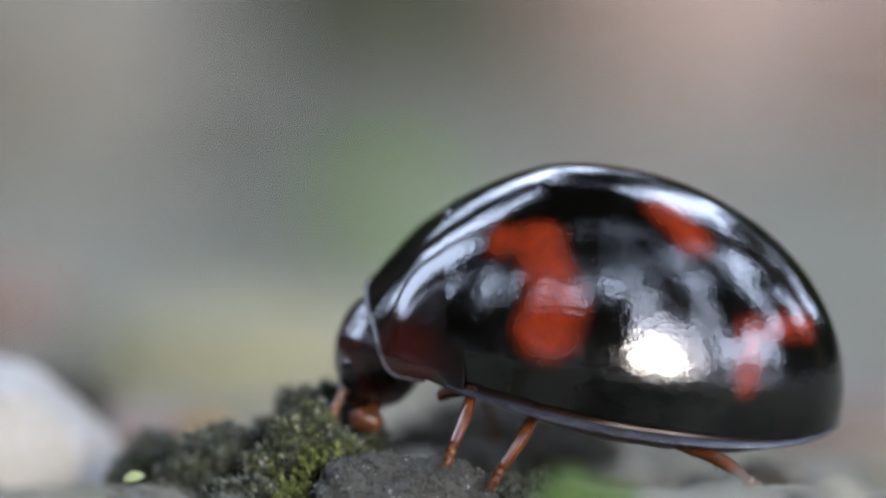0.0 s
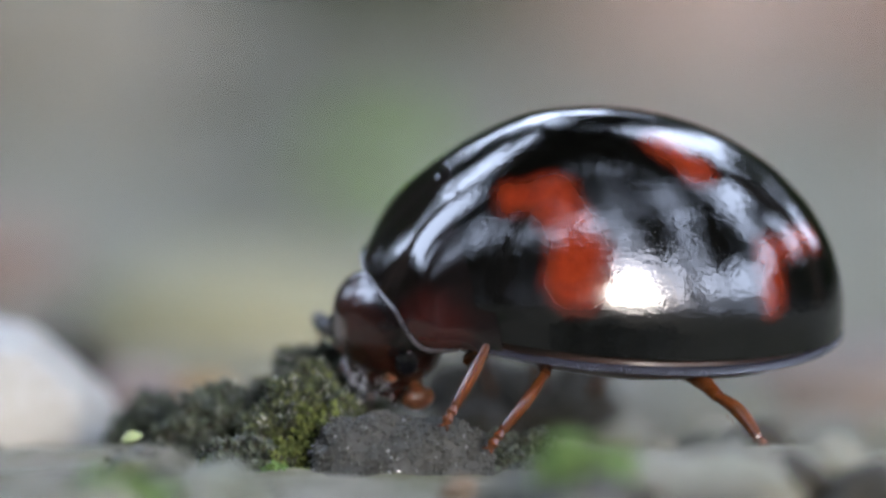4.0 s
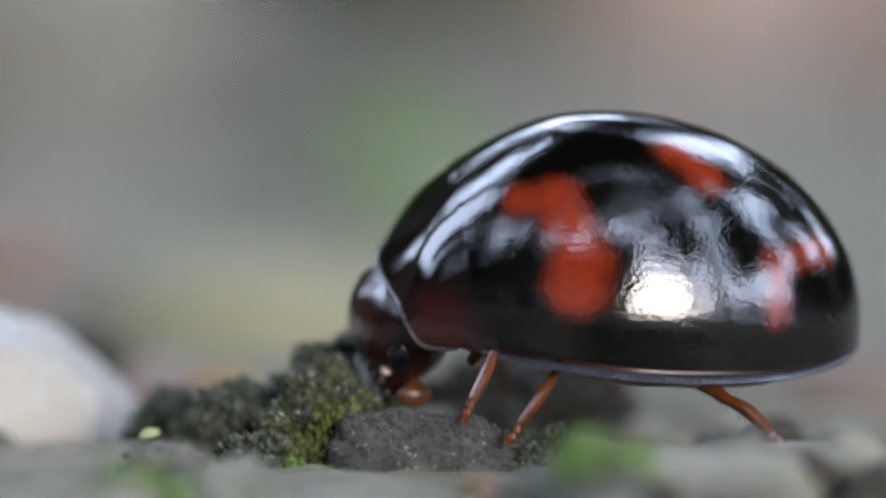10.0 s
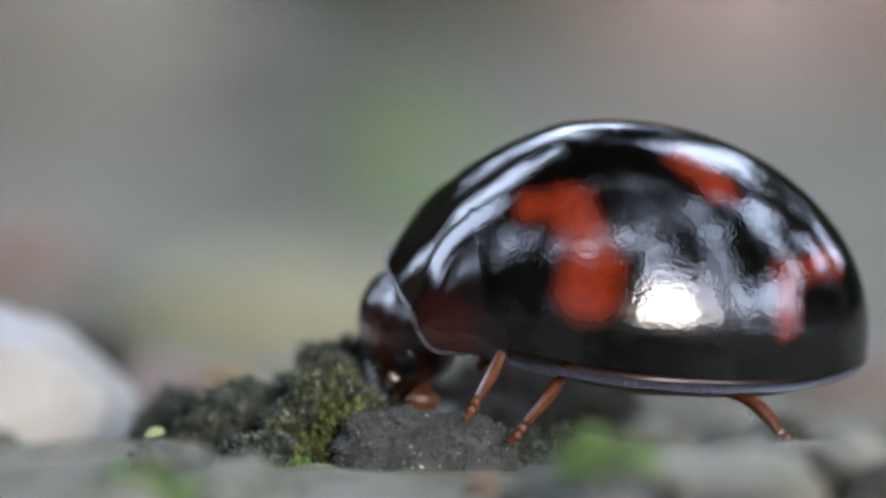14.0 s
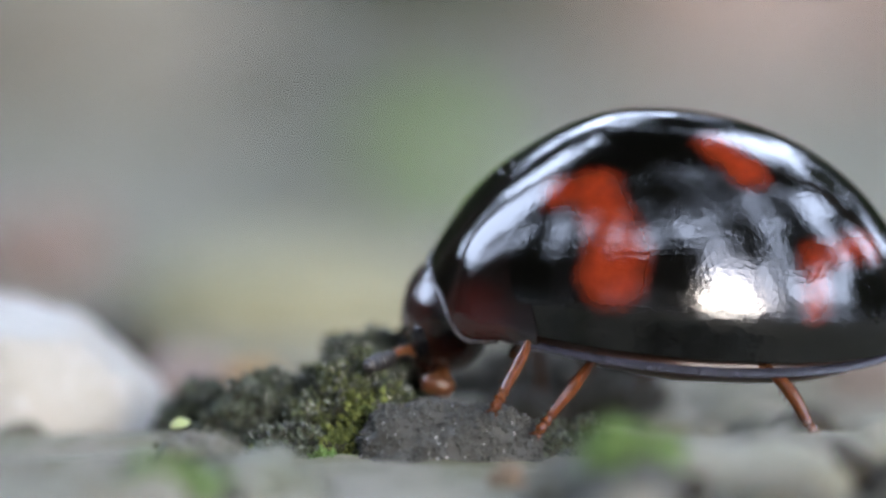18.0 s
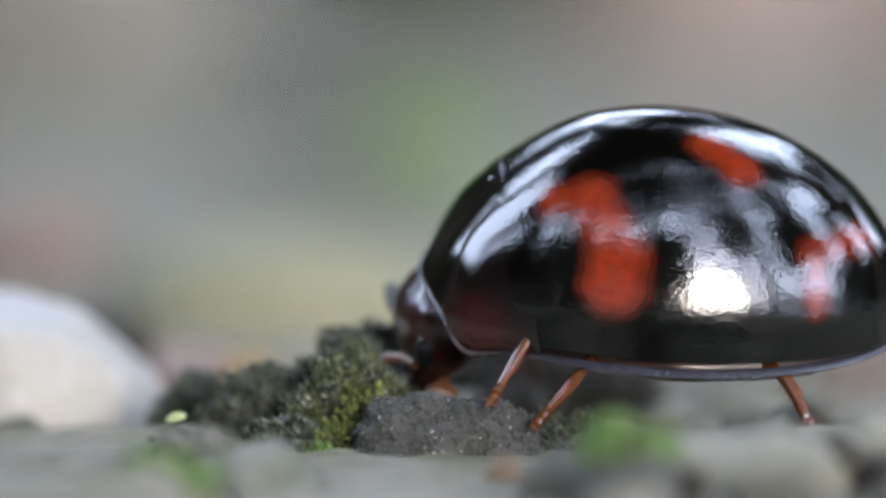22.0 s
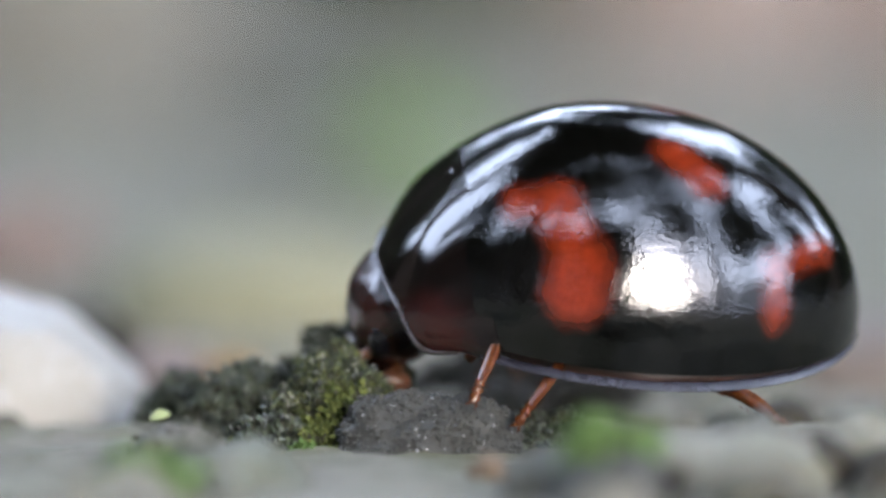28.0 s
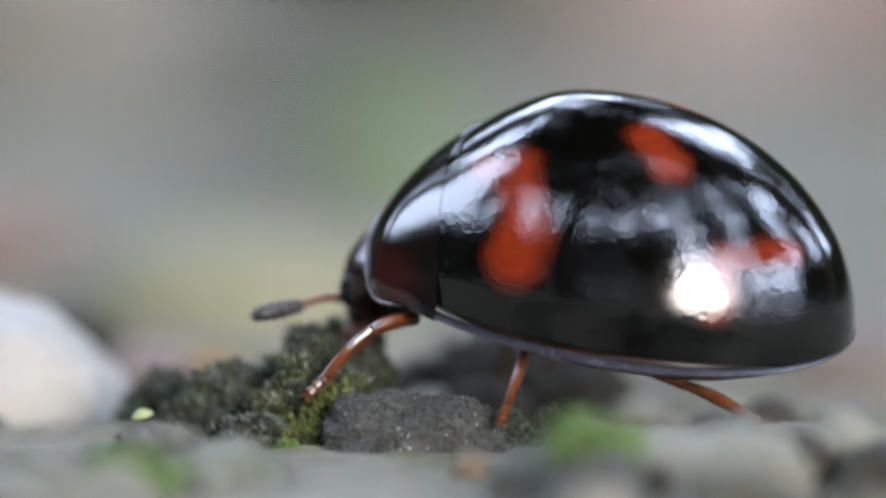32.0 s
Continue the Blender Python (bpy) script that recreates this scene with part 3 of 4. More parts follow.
def leaf_scrap():
    rings = []
    for i in range(7):
        a = i / 6
        w = 0.05 * math.sin(math.pi * (0.08 + 0.86 * a)) + 0.004
        z = 0.03 * math.sin(math.pi * a)
        rings.append([(-0.09 + 0.18 * a, -w, z), (-0.09 + 0.18 * a, 0, z - 0.012), (-0.09 + 0.18 * a, w, z), (-0.09 + 0.18 * a, 0, z + 0.012)])
    ob = part("leaf_scrap", loft(rings), material("pale green leaf", [(0.15, 0.19, 0.08), (0.23, 0.27, 0.13)], 0.1, 0.5, 0.2, 5))
    ob.location = Vector((-2.60, -2.3, 0.30)) * MM
    ob.rotation_euler = (0.9, -0.25, 0.1)
    tagged(ob, "pale green scrap of leaf stuck on grey stone", "leaf")


leaf_scrap()


# ---- unseen trees added behind and around the camera, to block sky mirrored in the beetle's shell ----
def tree(c, tall, spread, seed, leaves=13000):
    rnd = random.Random(seed)
    top = new("tree")
    top.location = c
    tagged(top, "unseen broad-leaved tree added to block sky, with dark green crown and brown trunk", "tree", "trees around the clearing")
    k = 1000.0
    pts = [(0.15 * rnd.gauss(0, 1) * a * k, 0.15 * rnd.gauss(0, 1) * a * k, (a * tall - 0.1) * k) for a in (0, 0.15, 0.35, 0.6, 0.85)]
    part("trunk", tube(pts, [tall * 0.018 * k, tall * 0.016 * k, tall * 0.015 * k, tall * 0.013 * k, tall * 0.006 * k], 10), BARK, top)
    for i in range(6):
        a = i * 1.05 + rnd.random()
        z = tall * rnd.uniform(0.4, 0.7)
        e = Vector((math.cos(a) * spread * 0.8, math.sin(a) * spread * 0.8, z + tall * 0.18))
        s = Vector((0, 0, z))
        part("limb", tube([s * k, (s.lerp(e, 0.5) + Vector((0, 0, -0.1))) * k, e * k], [tall * 0.01 * k, tall * 0.007 * k, tall * 0.002 * k], 7), BARK, top)
    hubs = [Vector((rnd.gauss(0, 0.45) * spread, rnd.gauss(0, 0.45) * spread, tall * rnd.uniform(0.48, 1.0))) for _ in range(34)]
    vs, fs = [], []
    for i in range(leaves):
        h = hubs[i % len(hubs)]
        p = (h + Vector((rnd.gauss(0, 0.13), rnd.gauss(0, 0.13), rnd.gauss(0, 0.10))) * spread) * k
        u = Vector((rnd.gauss(0, 1), rnd.gauss(0, 1), rnd.gauss(0, 1))).normalized()
        s = u.cross(Vector((rnd.gauss(0, 1), rnd.gauss(0, 1), rnd.gauss(0, 1)))).normalized()
        ln, w = 0.24 * k, 0.10 * k
        m = len(vs)
        vs += [x * MM for x in (p, p + u * ln * 0.5 + s * w, p + u * ln, p + u * ln * 0.5 - s * w)]
        fs.append((m, m + 1, m + 2, m + 3))
    me = bpy.data.meshes.new("crown")
    me.from_pydata(vs, [], fs)
    me.materials.append(TREE_LEAF)
    crown = new("crown", me)
    crown.parent = top
    tagged(crown, kind="stuff")


tree((-1.3, -1.5, 0), 6.0, 2.3, 1, 2000)
tree((1.7, -1.7, 0), 6.5, 2.4, 2, 850)
tree((0.1, -4.0, 0), 7.5, 2.6, 3, 1500)
tree((-6.5, 8.0, 0), 7.0, 2.6, 4)
tree((6.5, 8.5, 0), 8.5, 2.6, 5)
tree((-0.5, -0.9, 0), 6.2, 1.9, 6, 1200)
# these two full crowns overhead are added to dim the skylight
tree((0.95, 0.55, 0), 6.0, 1.8, 7, 8000)
tree((-0.95, 0.5, 0), 6.4, 1.8, 8, 8000)


# smaller unseen trees added all round, sky gaps between their crowns shaping the reflections
for x, y, tall, spread, seed, leaves in ((-4.6, -2.6, 4.4, 0.9, 12, 3200), (5.0, -2.9, 4.4, 1.0, 13, 1500), (2.7, -3.7, 5.2, 0.9, 19, 1100), (-2.9, -0.9, 5.6, 0.7, 24, 3200), (6.0, 0.6, 4.4, 0.9, 14, 3200),
                                         (5.4, 3.4, 5.6, 1.1, 15, 3200), (1.9, 7.0, 6.4, 1.1, 16, 3200), (-3.6, 6.0, 5.8, 1.0, 17, 3200), (0.7, -4.5, 3.4, 0.7, 18, 3200), (0.3, 3.7, 5.2, 0.8, 20, 1500),
                                         (-2.1, 3.7, 5.0, 0.8, 21, 1300), (4.3, -1.3, 4.1, 0.8, 26, 3200), (3.6, 1.6, 4.4, 0.7, 27, 3200)):
    tree((x, y, 0), tall, spread, seed, leaves)


def hedge(a, b, tall, deep, seed, leaves=480, leaf=1.0):
    """A dense clipped row of leaves on short stems, from a to b in metres; unseen, added to block low sky."""
    rnd = random.Random(seed)
    a, b = Vector((*a, 0)), Vector((*b, 0))
    top = new("hedge")
    top.location = a
    tagged(top, "dense dark green leafy hedge, unseen, added to block low sky", "hedge", "hedges round the clearing")
    k = 1000.0
    d = b - a
    n = max(3, int(d.length / 0.6))
    for i in range(n):
        p = d * ((i + 0.5) / n)
        part("stem", tube([p * k, (p + Vector((0.05, 0, tall * 0.5))) * k, (p + Vector((0, 0.05, tall * 0.9))) * k], [30, 22, 8], 6), BARK, top)
    across = Vector((-d.y, d.x, 0)).normalized()
    vs, fs = [], []
    for i in range(int(d.length * tall * leaves)):
        p = d * rnd.random() + across * rnd.gauss(0, deep * 0.35)
        p.z = tall * (1 - rnd.random() ** 1.6) * (0.9 + 0.15 * noise.noise(p * 1.3))
        u = Vector((rnd.gauss(0, 1), rnd.gauss(0, 1), rnd.gauss(0, 1))).normalized()
        s = u.cross(Vector((rnd.gauss(0, 1), rnd.gauss(0, 1), rnd.gauss(0, 1)))).normalized()
        m = len(vs)
        vs += [p, p + (u * 0.07 + s * 0.045) * leaf, p + u * 0.14 * leaf, p + (u * 0.07 - s * 0.045) * leaf]
        fs.append((m, m + 1, m + 2, m + 3))
    me = bpy.data.meshes.new("foliage")
    me.from_pydata(vs, [], fs)
    me.materials.append(TREE_LEAF)
    ob = new("foliage", me)
    ob.parent = top
    tagged(ob, kind="stuff")


hedge((0.6, -5.6), (4.7, -5.2), 0.7, 0.5, 6, 300)
hedge((-5.2, -3.6), (1.0, -4.8), 3.6, 0.9, 1, 1400)
hedge((4.9, -4.4), (9.0, -1.5), 1.3, 0.9, 2)
hedge((-9.0, 9.0), (-5.2, -3.6), 3.4, 0.9, 4, 500, 2.0)
hedge((9.0, -1.5), (9.0, 9.5), 3.0, 0.9, 5, 500, 2.0)
hedge((-9.0, 9.0), (9.0, 9.5), 4.6, 1.0, 3, 560, 2.2)


# ---- the ladybird ----
LONG, HALF, HIGH = 2.204, 1.738, 1.782        # half length, half width and height of its dome

beetle = new("ladybird")
tagged(beetle, "glossy black ladybird with orange-red marks feeding on mossy stone", "ladybird")


def front_edge(l):
    """Where the wing case begins, by the angle up its side."""
    return -1.25 - 0.36 * max(0.0, math.sin(l))


SUNK = 0.78                                   # its widest line would lie this far below the rim
LEAN = math.asin(SUNK / (HIGH + SUNK))


def shell(x, l, tuck=1.0):
    """A point of the near or far half dome: x along the body, l up its side; its flanks lean in, and it falls away towards the neck."""
    r = math.sqrt(max(0.0, 1 - (x / LONG) ** 2)) * tuck
    low = 1 - 0.14 * max(0.0, (-0.7 - x) / 0.9) ** 1.5 * math.sin(l) ** 4
    a = LEAN + l * (1 - LEAN / (0.5 * math.pi))
    return Vector((x, r * HALF * math.cos(a) / math.cos(LEAN), r * low * ((HIGH + SUNK) * math.sin(a) - SUNK)))


def elytron(side, name):
    nl, nb = 36, 60
    rows = []
    for i in range(nl + 1):
        l = radians(3 + 87 * (i / nl))
        b0 = math.acos(front_edge(l) / LONG)
        row = []
        for j in range(nb + 1):
            b = b0 * (1 - j / nb)
            tuck = 1 - 0.04 * math.exp(-((l - 0.05) / 0.16) ** 2)
            p = shell(LONG * math.cos(b), l, tuck)
            row.append(Vector((p.x, side * max(p.y, 0.001), p.z)))
        rows.append(row)
    bm = loft(rows, closed=False, caps=False)
    bmesh.ops.remove_doubles(bm, verts=bm.verts, dist=0.0005)
    bmesh.ops.recalc_face_normals(bm, faces=bm.faces)
    bmesh.ops.solidify(bm, geom=bm.faces[:], thickness=0.008)
    ob = part(name, bm, ELYTRA, beetle, "glossy black wing case with orange-red marks")
    # the rim flares outwards below the case
    rings = []
    for j in range(61):
        b = math.acos(-1.25 / LONG) * (1 - j / 60)
        cx, sy = math.cos(b), math.sin(b)
        w = 0.10 + 0.30 * math.sin(math.pi * min(1, 0.12 + 0.84 * j / 60)) ** 0.8
        ring = []
        for out, z in ((-0.085, 0.10), (-0.055, 0.055), (-0.01, 0.015), (0.03, -0.012), (0.03, -0.035), (-0.05, -0.045), (-0.12, 0.02)):
            o = out * w if out > -0.08 else out
            ring.append(((LONG + o) * cx, side * (HALF + o) * sy, z * w))
        rings.append(ring)
    part("rim", loft(rings), RIM, ob, "pale grey turned-out rim")


elytron(-1, "elytron")
elytron(1, "elytron")
part("abdomen", blob((0.15, 0, -0.06), (1.85, 1.45, 0.34), 4, 0.03, 0.5, 2), BELLY, beetle, "brown segmented belly")
part("wing_base", blob((-1.12, 0, 0.42), (0.40, 1.12, 0.58), 4, 0.0, 0.5, 4, 0.95), PRONOTUM, beetle)
part("thorax", blob((-1.1, 0, -0.02), (0.7, 0.95, 0.40), 4, 0.03, 0.5, 3), BELLY, beetle, "brown underside of the thorax")


def pronotum():
    """The neck shield: slips out from under the wing cases and slopes down to its rim."""
    ends = [(0, (-1.42, 1.27, -0.03)), (9, (-1.60, 1.22, -0.09)), (20, (-1.76, 1.14, -0.11)), (35, (-1.88, 1.03, 0.01)), (52, (-1.96, 0.84, 0.15)), (72, (-2.08, 0.5, 0.22)), (90, (-2.15, 0.0, 0.26))]

    def front(l):
        for (a, p), (c, q) in zip(ends, ends[1:]):
            if l <= c:
                return Vector(p).lerp(Vector(q), (l - a) / (c - a))
        return Vector(ends[-1][1])

    rings = []
    nf = 16
    for k in range(nf + 1):
        f = k / nf
        ring = []
        for i in range(-45, 46):
            l = 90 - 2 * abs(i)
            s = 1 if i > 0 else -1
            a = radians(l)
            x = front_edge(a) + 0.16
            start = shell(x, a, 0.993) - Vector((0, 0, 0.03 * math.cos(a)))
            end = sum((front(max(0, min(90, l + d))) for d in (-6, -3, 0, 3, 6)), Vector()) / 5
            # leaves along the wing case's own curve and turns down a little in front
            go = (shell(x - 0.05, a, 0.993) - shell(x, a, 0.993)).normalized()
            dive = Vector((-0.35, -0.5 * math.cos(a), -0.6 * math.sin(a) - 0.2)).normalized()
            ln = (end - start).length
            h = f * f * (3 - 2 * f)
            k2 = 1 + 0.45 * math.sin(2 * a)
            p = start.lerp(end, h) + go * ln * 1.3 * k2 * f * (1 - f) ** 2 - dive * ln * 0.75 * k2 * f * f * (1 - f)
            ring.append(Vector((p.x, s * p.y, p.z)))
        rings.append(ring)
    bm = loft(rings, closed=False, caps=False)
    bmesh.ops.recalc_face_normals(bm, faces=bm.faces)
    bmesh.ops.solidify(bm, geom=bm.faces[:], thickness=0.03)
    ob = part("pronotum", bm, PRONOTUM, beetle, "glossy black neck shield with reddish-brown corners")
    edge = rings[-1]
    for half in (edge[:46], edge[45:]):
        part("rim", tube(half, [0.012 + 0.016 * (abs(p.y) / 1.2) for p in half], 8), SHIELD_RIM, ob, "thin pale rim of the neck shield")
    return ob


shield = pronotum()
part("scutellum", blob((-1.50, 0, 1.085), (0.10, 0.09, 0.03), 2), PRONOTUM, beetle)

NECK = Vector((-1.70, 0, 0.0))


def make_head():
    head = part("head", blob((-0.20, 0, -0.28), (0.41, 0.60, 0.50), 5, 0.03, 0.3, 9, 0.94), HEAD, beetle, "dark reddish-brown head bent to the ground")
    head.location = NECK * MM
    part("face", blob((-0.27, 0, -0.60), (0.25, 0.38, 0.27), 4, 0.05, 0.2, 10, 0.92), HEAD, head)
    part("upper_lip", blob((-0.33, 0, -0.80), (0.10, 0.24, 0.11), 3, 0.06, 0.1, 12), HEAD, head)
    for side in (-1, 1):
        part("eye", blob((-0.35, side * 0.455, -0.39), (0.14, 0.11, 0.18), 4, 0.02, 0.1, 3), EYE_GLOSS, head, "glossy black eye")
        part("mandible", tube([(-0.24, side * 0.20, -0.76), (-0.26, side * 0.20, -0.88), (-0.22, side * 0.07, -0.95)], [0.10, 0.07, 0.02], 8), HEAD, head)
        part("palp", tube([(-0.18, side * 0.24, -0.68), (-0.16, side * 0.34, -0.74), (-0.17, side * 0.41, -0.79)], [0.06, 0.065, 0.085], 10), PALP, head, "orange-brown palp")
        part("palp_tip", blob((-0.19, side * 0.43, -0.82), (0.15, 0.10, 0.10), 4, 0.10, 0.1, 4, 0.85), PALP, head, "axe-shaped amber palp tip")
    # pale bristles on the brow and round the mouth
    rnd = random.Random(77)
    bm = bmesh.new()
    for i in range(90):
        y, z = rnd.uniform(-0.34, 0.34), rnd.uniform(-0.88, -0.45)
        p = Vector((-0.27 - 0.24 * math.sqrt(max(0.05, 1 - (y / 0.4) ** 2 - ((z + 0.6) / 0.32) ** 2)), y, z))
        q = p + Vector((-0.05, rnd.gauss(0, 0.02), -0.04 + rnd.gauss(0, 0.02)))
        w = Vector((0, 0.004, 0))
        bm.faces.new([bm.verts.new(v) for v in (p - w, p + w, q)])
    part("bristles", bm, HAIR, head, "short pale bristles")
    return head


head = make_head()


def make_antenna(side):
    """A feeler along its own x axis: amber stalk of beads, then a dark club."""
    pts, rad = [], []
    for i in range(25):
        a = i / 24
        pts.append((0.52 * a, 0, 0.05 * math.sin(math.pi * a)))
        rad.append((0.044 if a < 0.2 else 0.036) * (1 + 0.18 * math.sin(i * math.pi * 0.5)))
    stalk = part("antenna", tube(pts, rad, 8), FEELER, head, "amber jointed feeler")
    pts, rad = [], []
    for i in range(22):
        a = i / 21
        pts.append((0.50 + 0.50 * a, 0, 0.01 - 0.03 * a))
        rad.append((0.052 + 0.024 * math.sin(math.pi * min(1, a * 0.9 + 0.1))) * (1 + 0.15 * math.sin(i * math.pi * 0.55)) * (1 if i < 20 else 0.6))
    club = part("antenna_club", tube(pts, rad, 8), CLUB, head, "black club of the feeler")
    return stalk, club


antennae = {s: make_antenna(s) for s in (-1, 1)}

LEGS = []      # hip, foot on the ground, knee's side, lengths


def limb_part(name, length, r0, r1, r2, parent, spines, mat=LEG):
    n = 12
    pts, rad = [], []
    for i in range(n + 1):
        a = i / n
        pts.append((length * a, 0, 0.075 * length * math.sin(math.pi * a)))
        rad.append(r0 + (r1 - r0) * min(1, a / 0.5) if a < 0.5 else r1 + (r2 - r1) * (a - 0.5) / 0.5)
    bm = tube(pts, rad, 9, 0.85)
    rnd = random.Random(int(length * 1000))
    for i in range(spines):
        a = 0.3 + 0.65 * i / max(1, spines - 1)
        an = rnd.uniform(0, 6.28)
        r = r1 * 0.9
        p = Vector((length * a, math.cos(an) * r, math.sin(an) * r))
        q = p + Vector((0.05, math.cos(an) * 0.035, math.sin(an) * 0.035))
        s = Vector((0, -math.sin(an), math.cos(an))) * 0.006
        bm.faces.new([bm.verts.new(v) for v in (p - s, p + s, q)])
    return part(name, bm, mat, parent)


def make_leg(hip, foot, pole, l1, l2, seed):
    femur = limb_part("leg", l1, 0.060, 0.078, 0.060, beetle, 0)
    femur["label"] = "glossy amber-brown leg"
    tibia = limb_part("tibia", l2 * 0.72, 0.050, 0.068, 0.054, femur, 26)
    n = 9
    pts = [(l2 * 0.70 + l2 * 0.30 * i / n, 0, 0) for i in range(n + 1)]
    bm = tube(pts, [0.042 * (1 + 0.22 * math.sin(i * 2.1)) * (1.1 if i < n else 0.5) for i in range(n + 1)], 8)
    for s in (-1, 1):
        c = tube([(l2 * 0.97, 0, 0), (l2 * 1.02, s * 0.03, 0.02), (l2 * 1.04, s * 0.05, -0.03)], [0.02, 0.014, 0.004], 5)
        me = bpy.data.meshes.new("claw")
        c.to_mesh(me)
        c.free()
        bm.from_mesh(me)
        bpy.data.meshes.remove(me)
    tarsus = part("tarsus", bm, LEG, femur)
    LEGS.append((femur, tibia, tarsus, Vector(hip), foot, Vector(pole), l1, l2))


def still(p):
    return lambda t: Vector(p)


def stepping(t):
    """The near front foot stays by the rock, then swings forward on to the moss."""
    a, b = Vector((0.11, -1.8, 0.375)), Vector((-1.20, -1.1, 0.36))
    f = min(1, max(0, (t - 29.42) / 0.28))
    f = f * f * (3 - 2 * f)
    return a.lerp(b, f) + Vector((0, 0, 0.5 * math.sin(math.pi * f)))


make_leg((-1.28, -0.95, -0.26), stepping, (0.5, 0.2, 1.0), 0.52, 0.82, 1)
make_leg((-0.66, -0.80, -0.28), still((0.49, -1.65, 0.16)), (0.5, -0.3, 0.8), 0.66, 0.82, 2)
make_leg((0.55, -1.02, -0.20), still((2.97, -1.75, 0.10)), (0.78, -0.63, 0.42), 0.55, 0.85, 3)
make_leg((-1.05, 0.62, -0.30), still((0.55, 2.3, 0.22)), (-0.5, 1, 0.6), 0.85, 1.05, 4)
make_leg((-0.45, 0.75, -0.30), still((0.95, 2.35, 0.36)), (0, 1, 0.6), 0.85, 1.05, 5)
make_leg((0.50, 0.75, -0.30), still((1.45, 2.4, 0.30)), (0.2, 1, 1.0), 0.85, 1.1, 6)


# ---- movement ----
# seconds; turn, pitch and roll of the beetle in degrees; its place along x and its height in mm
BODY = [(0, -1.5, 12.2, 14.4, 1.44, 1.11), (0.5, -1.0, 9.7, 14.2, 1.40, 1.18), (1, -1.3, 6.5, 15.9, 1.55, 1.25), (1.5, 3.5, 6.2, 15.7, 1.54, 1.29), (2, 7.5,
        4.4, 17.8, 1.56, 1.31), (2.5, 9.6, 3.9, 16.3, 1.48, 1.29), (3, 11.4, 6.0, 15.3, 1.50, 1.28), (3.5, 11.0, 4.8, 15.1, 1.45, 1.27), (5.5, 6.1, 4.4, 18.5,
        1.52, 1.37), (6, 7.9, 2.6, 18.1, 1.51, 1.38), (6.5, 9.8, 1.5, 18.0, 1.51, 1.43), (7, 5.9, 5.1, 18.5, 1.51, 1.36), (7.5, 5.3, 3.8, 18.0, 1.52, 1.32),
        (8, 5.0, 5.1, 17.8, 1.49, 1.28), (8.5, 5.6, 3.2, 17.8, 1.51, 1.27), (9, 5.8, 5.0, 15.5, 1.44, 1.21), (9.5, 5.0, 6.5, 15.3, 1.48, 1.20), (10, 4.7, 6.1,
        16.0, 1.44, 1.21), (10.5, 6.2, 3.9, 16.4, 1.43, 1.26), (11, 6.1, 5.4, 16.4, 1.44, 1.22), (11.5, 4.9, 6.8, 15.8, 1.50, 1.21), (12, 5.2, 5.1, 15.4,
        1.47, 1.22), (12.5, 5.8, 6.5, 16.2, 1.49, 1.22), (13, 7.7, 6.4, 15.5, 1.43, 1.16), (13.5, 6.1, 6.9, 15.2, 1.46, 1.12), (15.5, 4.7, 7.4, 16.7, 1.48,
        1.12), (16, 7.5, 9.6, 15.9, 1.45, 1.11), (16.5, 4.1, 4.3, 13.5, 1.53, 1.12), (17, 2.8, 4.2, 12.5, 1.52, 1.07), (17.5, 1.2, 5.2, 13.3, 1.57, 1.13),
        (18, -1.4, 6.2, 13.9, 1.64, 1.14), (18.5, -4.9, 6.7, 14.8, 1.64, 1.17), (19, -8.0, 7.6, 16.6, 1.59, 1.10), (19.5, -6.8, 6.4, 14.6, 1.61, 1.09), (20,
        -5.3, 4.9, 15.1, 1.64, 1.16), (20.5, -1.2, 2.2, 15.8, 1.62, 1.19), (21, 0.5, 3.5, 16.7, 1.55, 1.21), (21.5, 2.2, 3.8, 16.6, 1.59, 1.12), (22, 2.4,
        3.7, 16.8, 1.61, 1.12), (22.5, 3.9, 3.5, 18.0, 1.58, 1.13), (23, 6.7, 3.8, 19.4, 1.45, 1.12), (23.5, 5.2, 4.3, 18.4, 1.52, 1.07), (24, 3.0, 4.9, 17.9,
        1.54, 1.05), (24.5, 3.7, 4.0, 18.3, 1.53, 1.06), (25, 2.5, 6.0, 19.7, 1.52, 1.07), (25.5, 4.4, 5.3, 20.6, 1.50, 1.11), (27.5, 5.5, 4.9, 22.7, 1.37,
        1.10), (28, 5.3, 6.2, 22.1, 1.34, 1.15), (28.5, 0.8, 6.2, 20.3, 1.25, 1.13), (29, -0.8, 7.3, 18.2, 1.40, 1.16), (29.5, -9.6, 9.7, 15.3, 1.40, 1.16),
        (30, -17.4, 12.1, 12.6, 1.54, 1.16), (30.5, -20.7, 9.4, 11.5, 1.47, 1.17), (31, -22.3, 10.2, 13.1, 1.52, 1.22), (31.5, -18.1, 9.2, 13.6, 1.44, 1.15),
        (32, -16.7, 11.2, 14.5, 1.48, 1.20)]
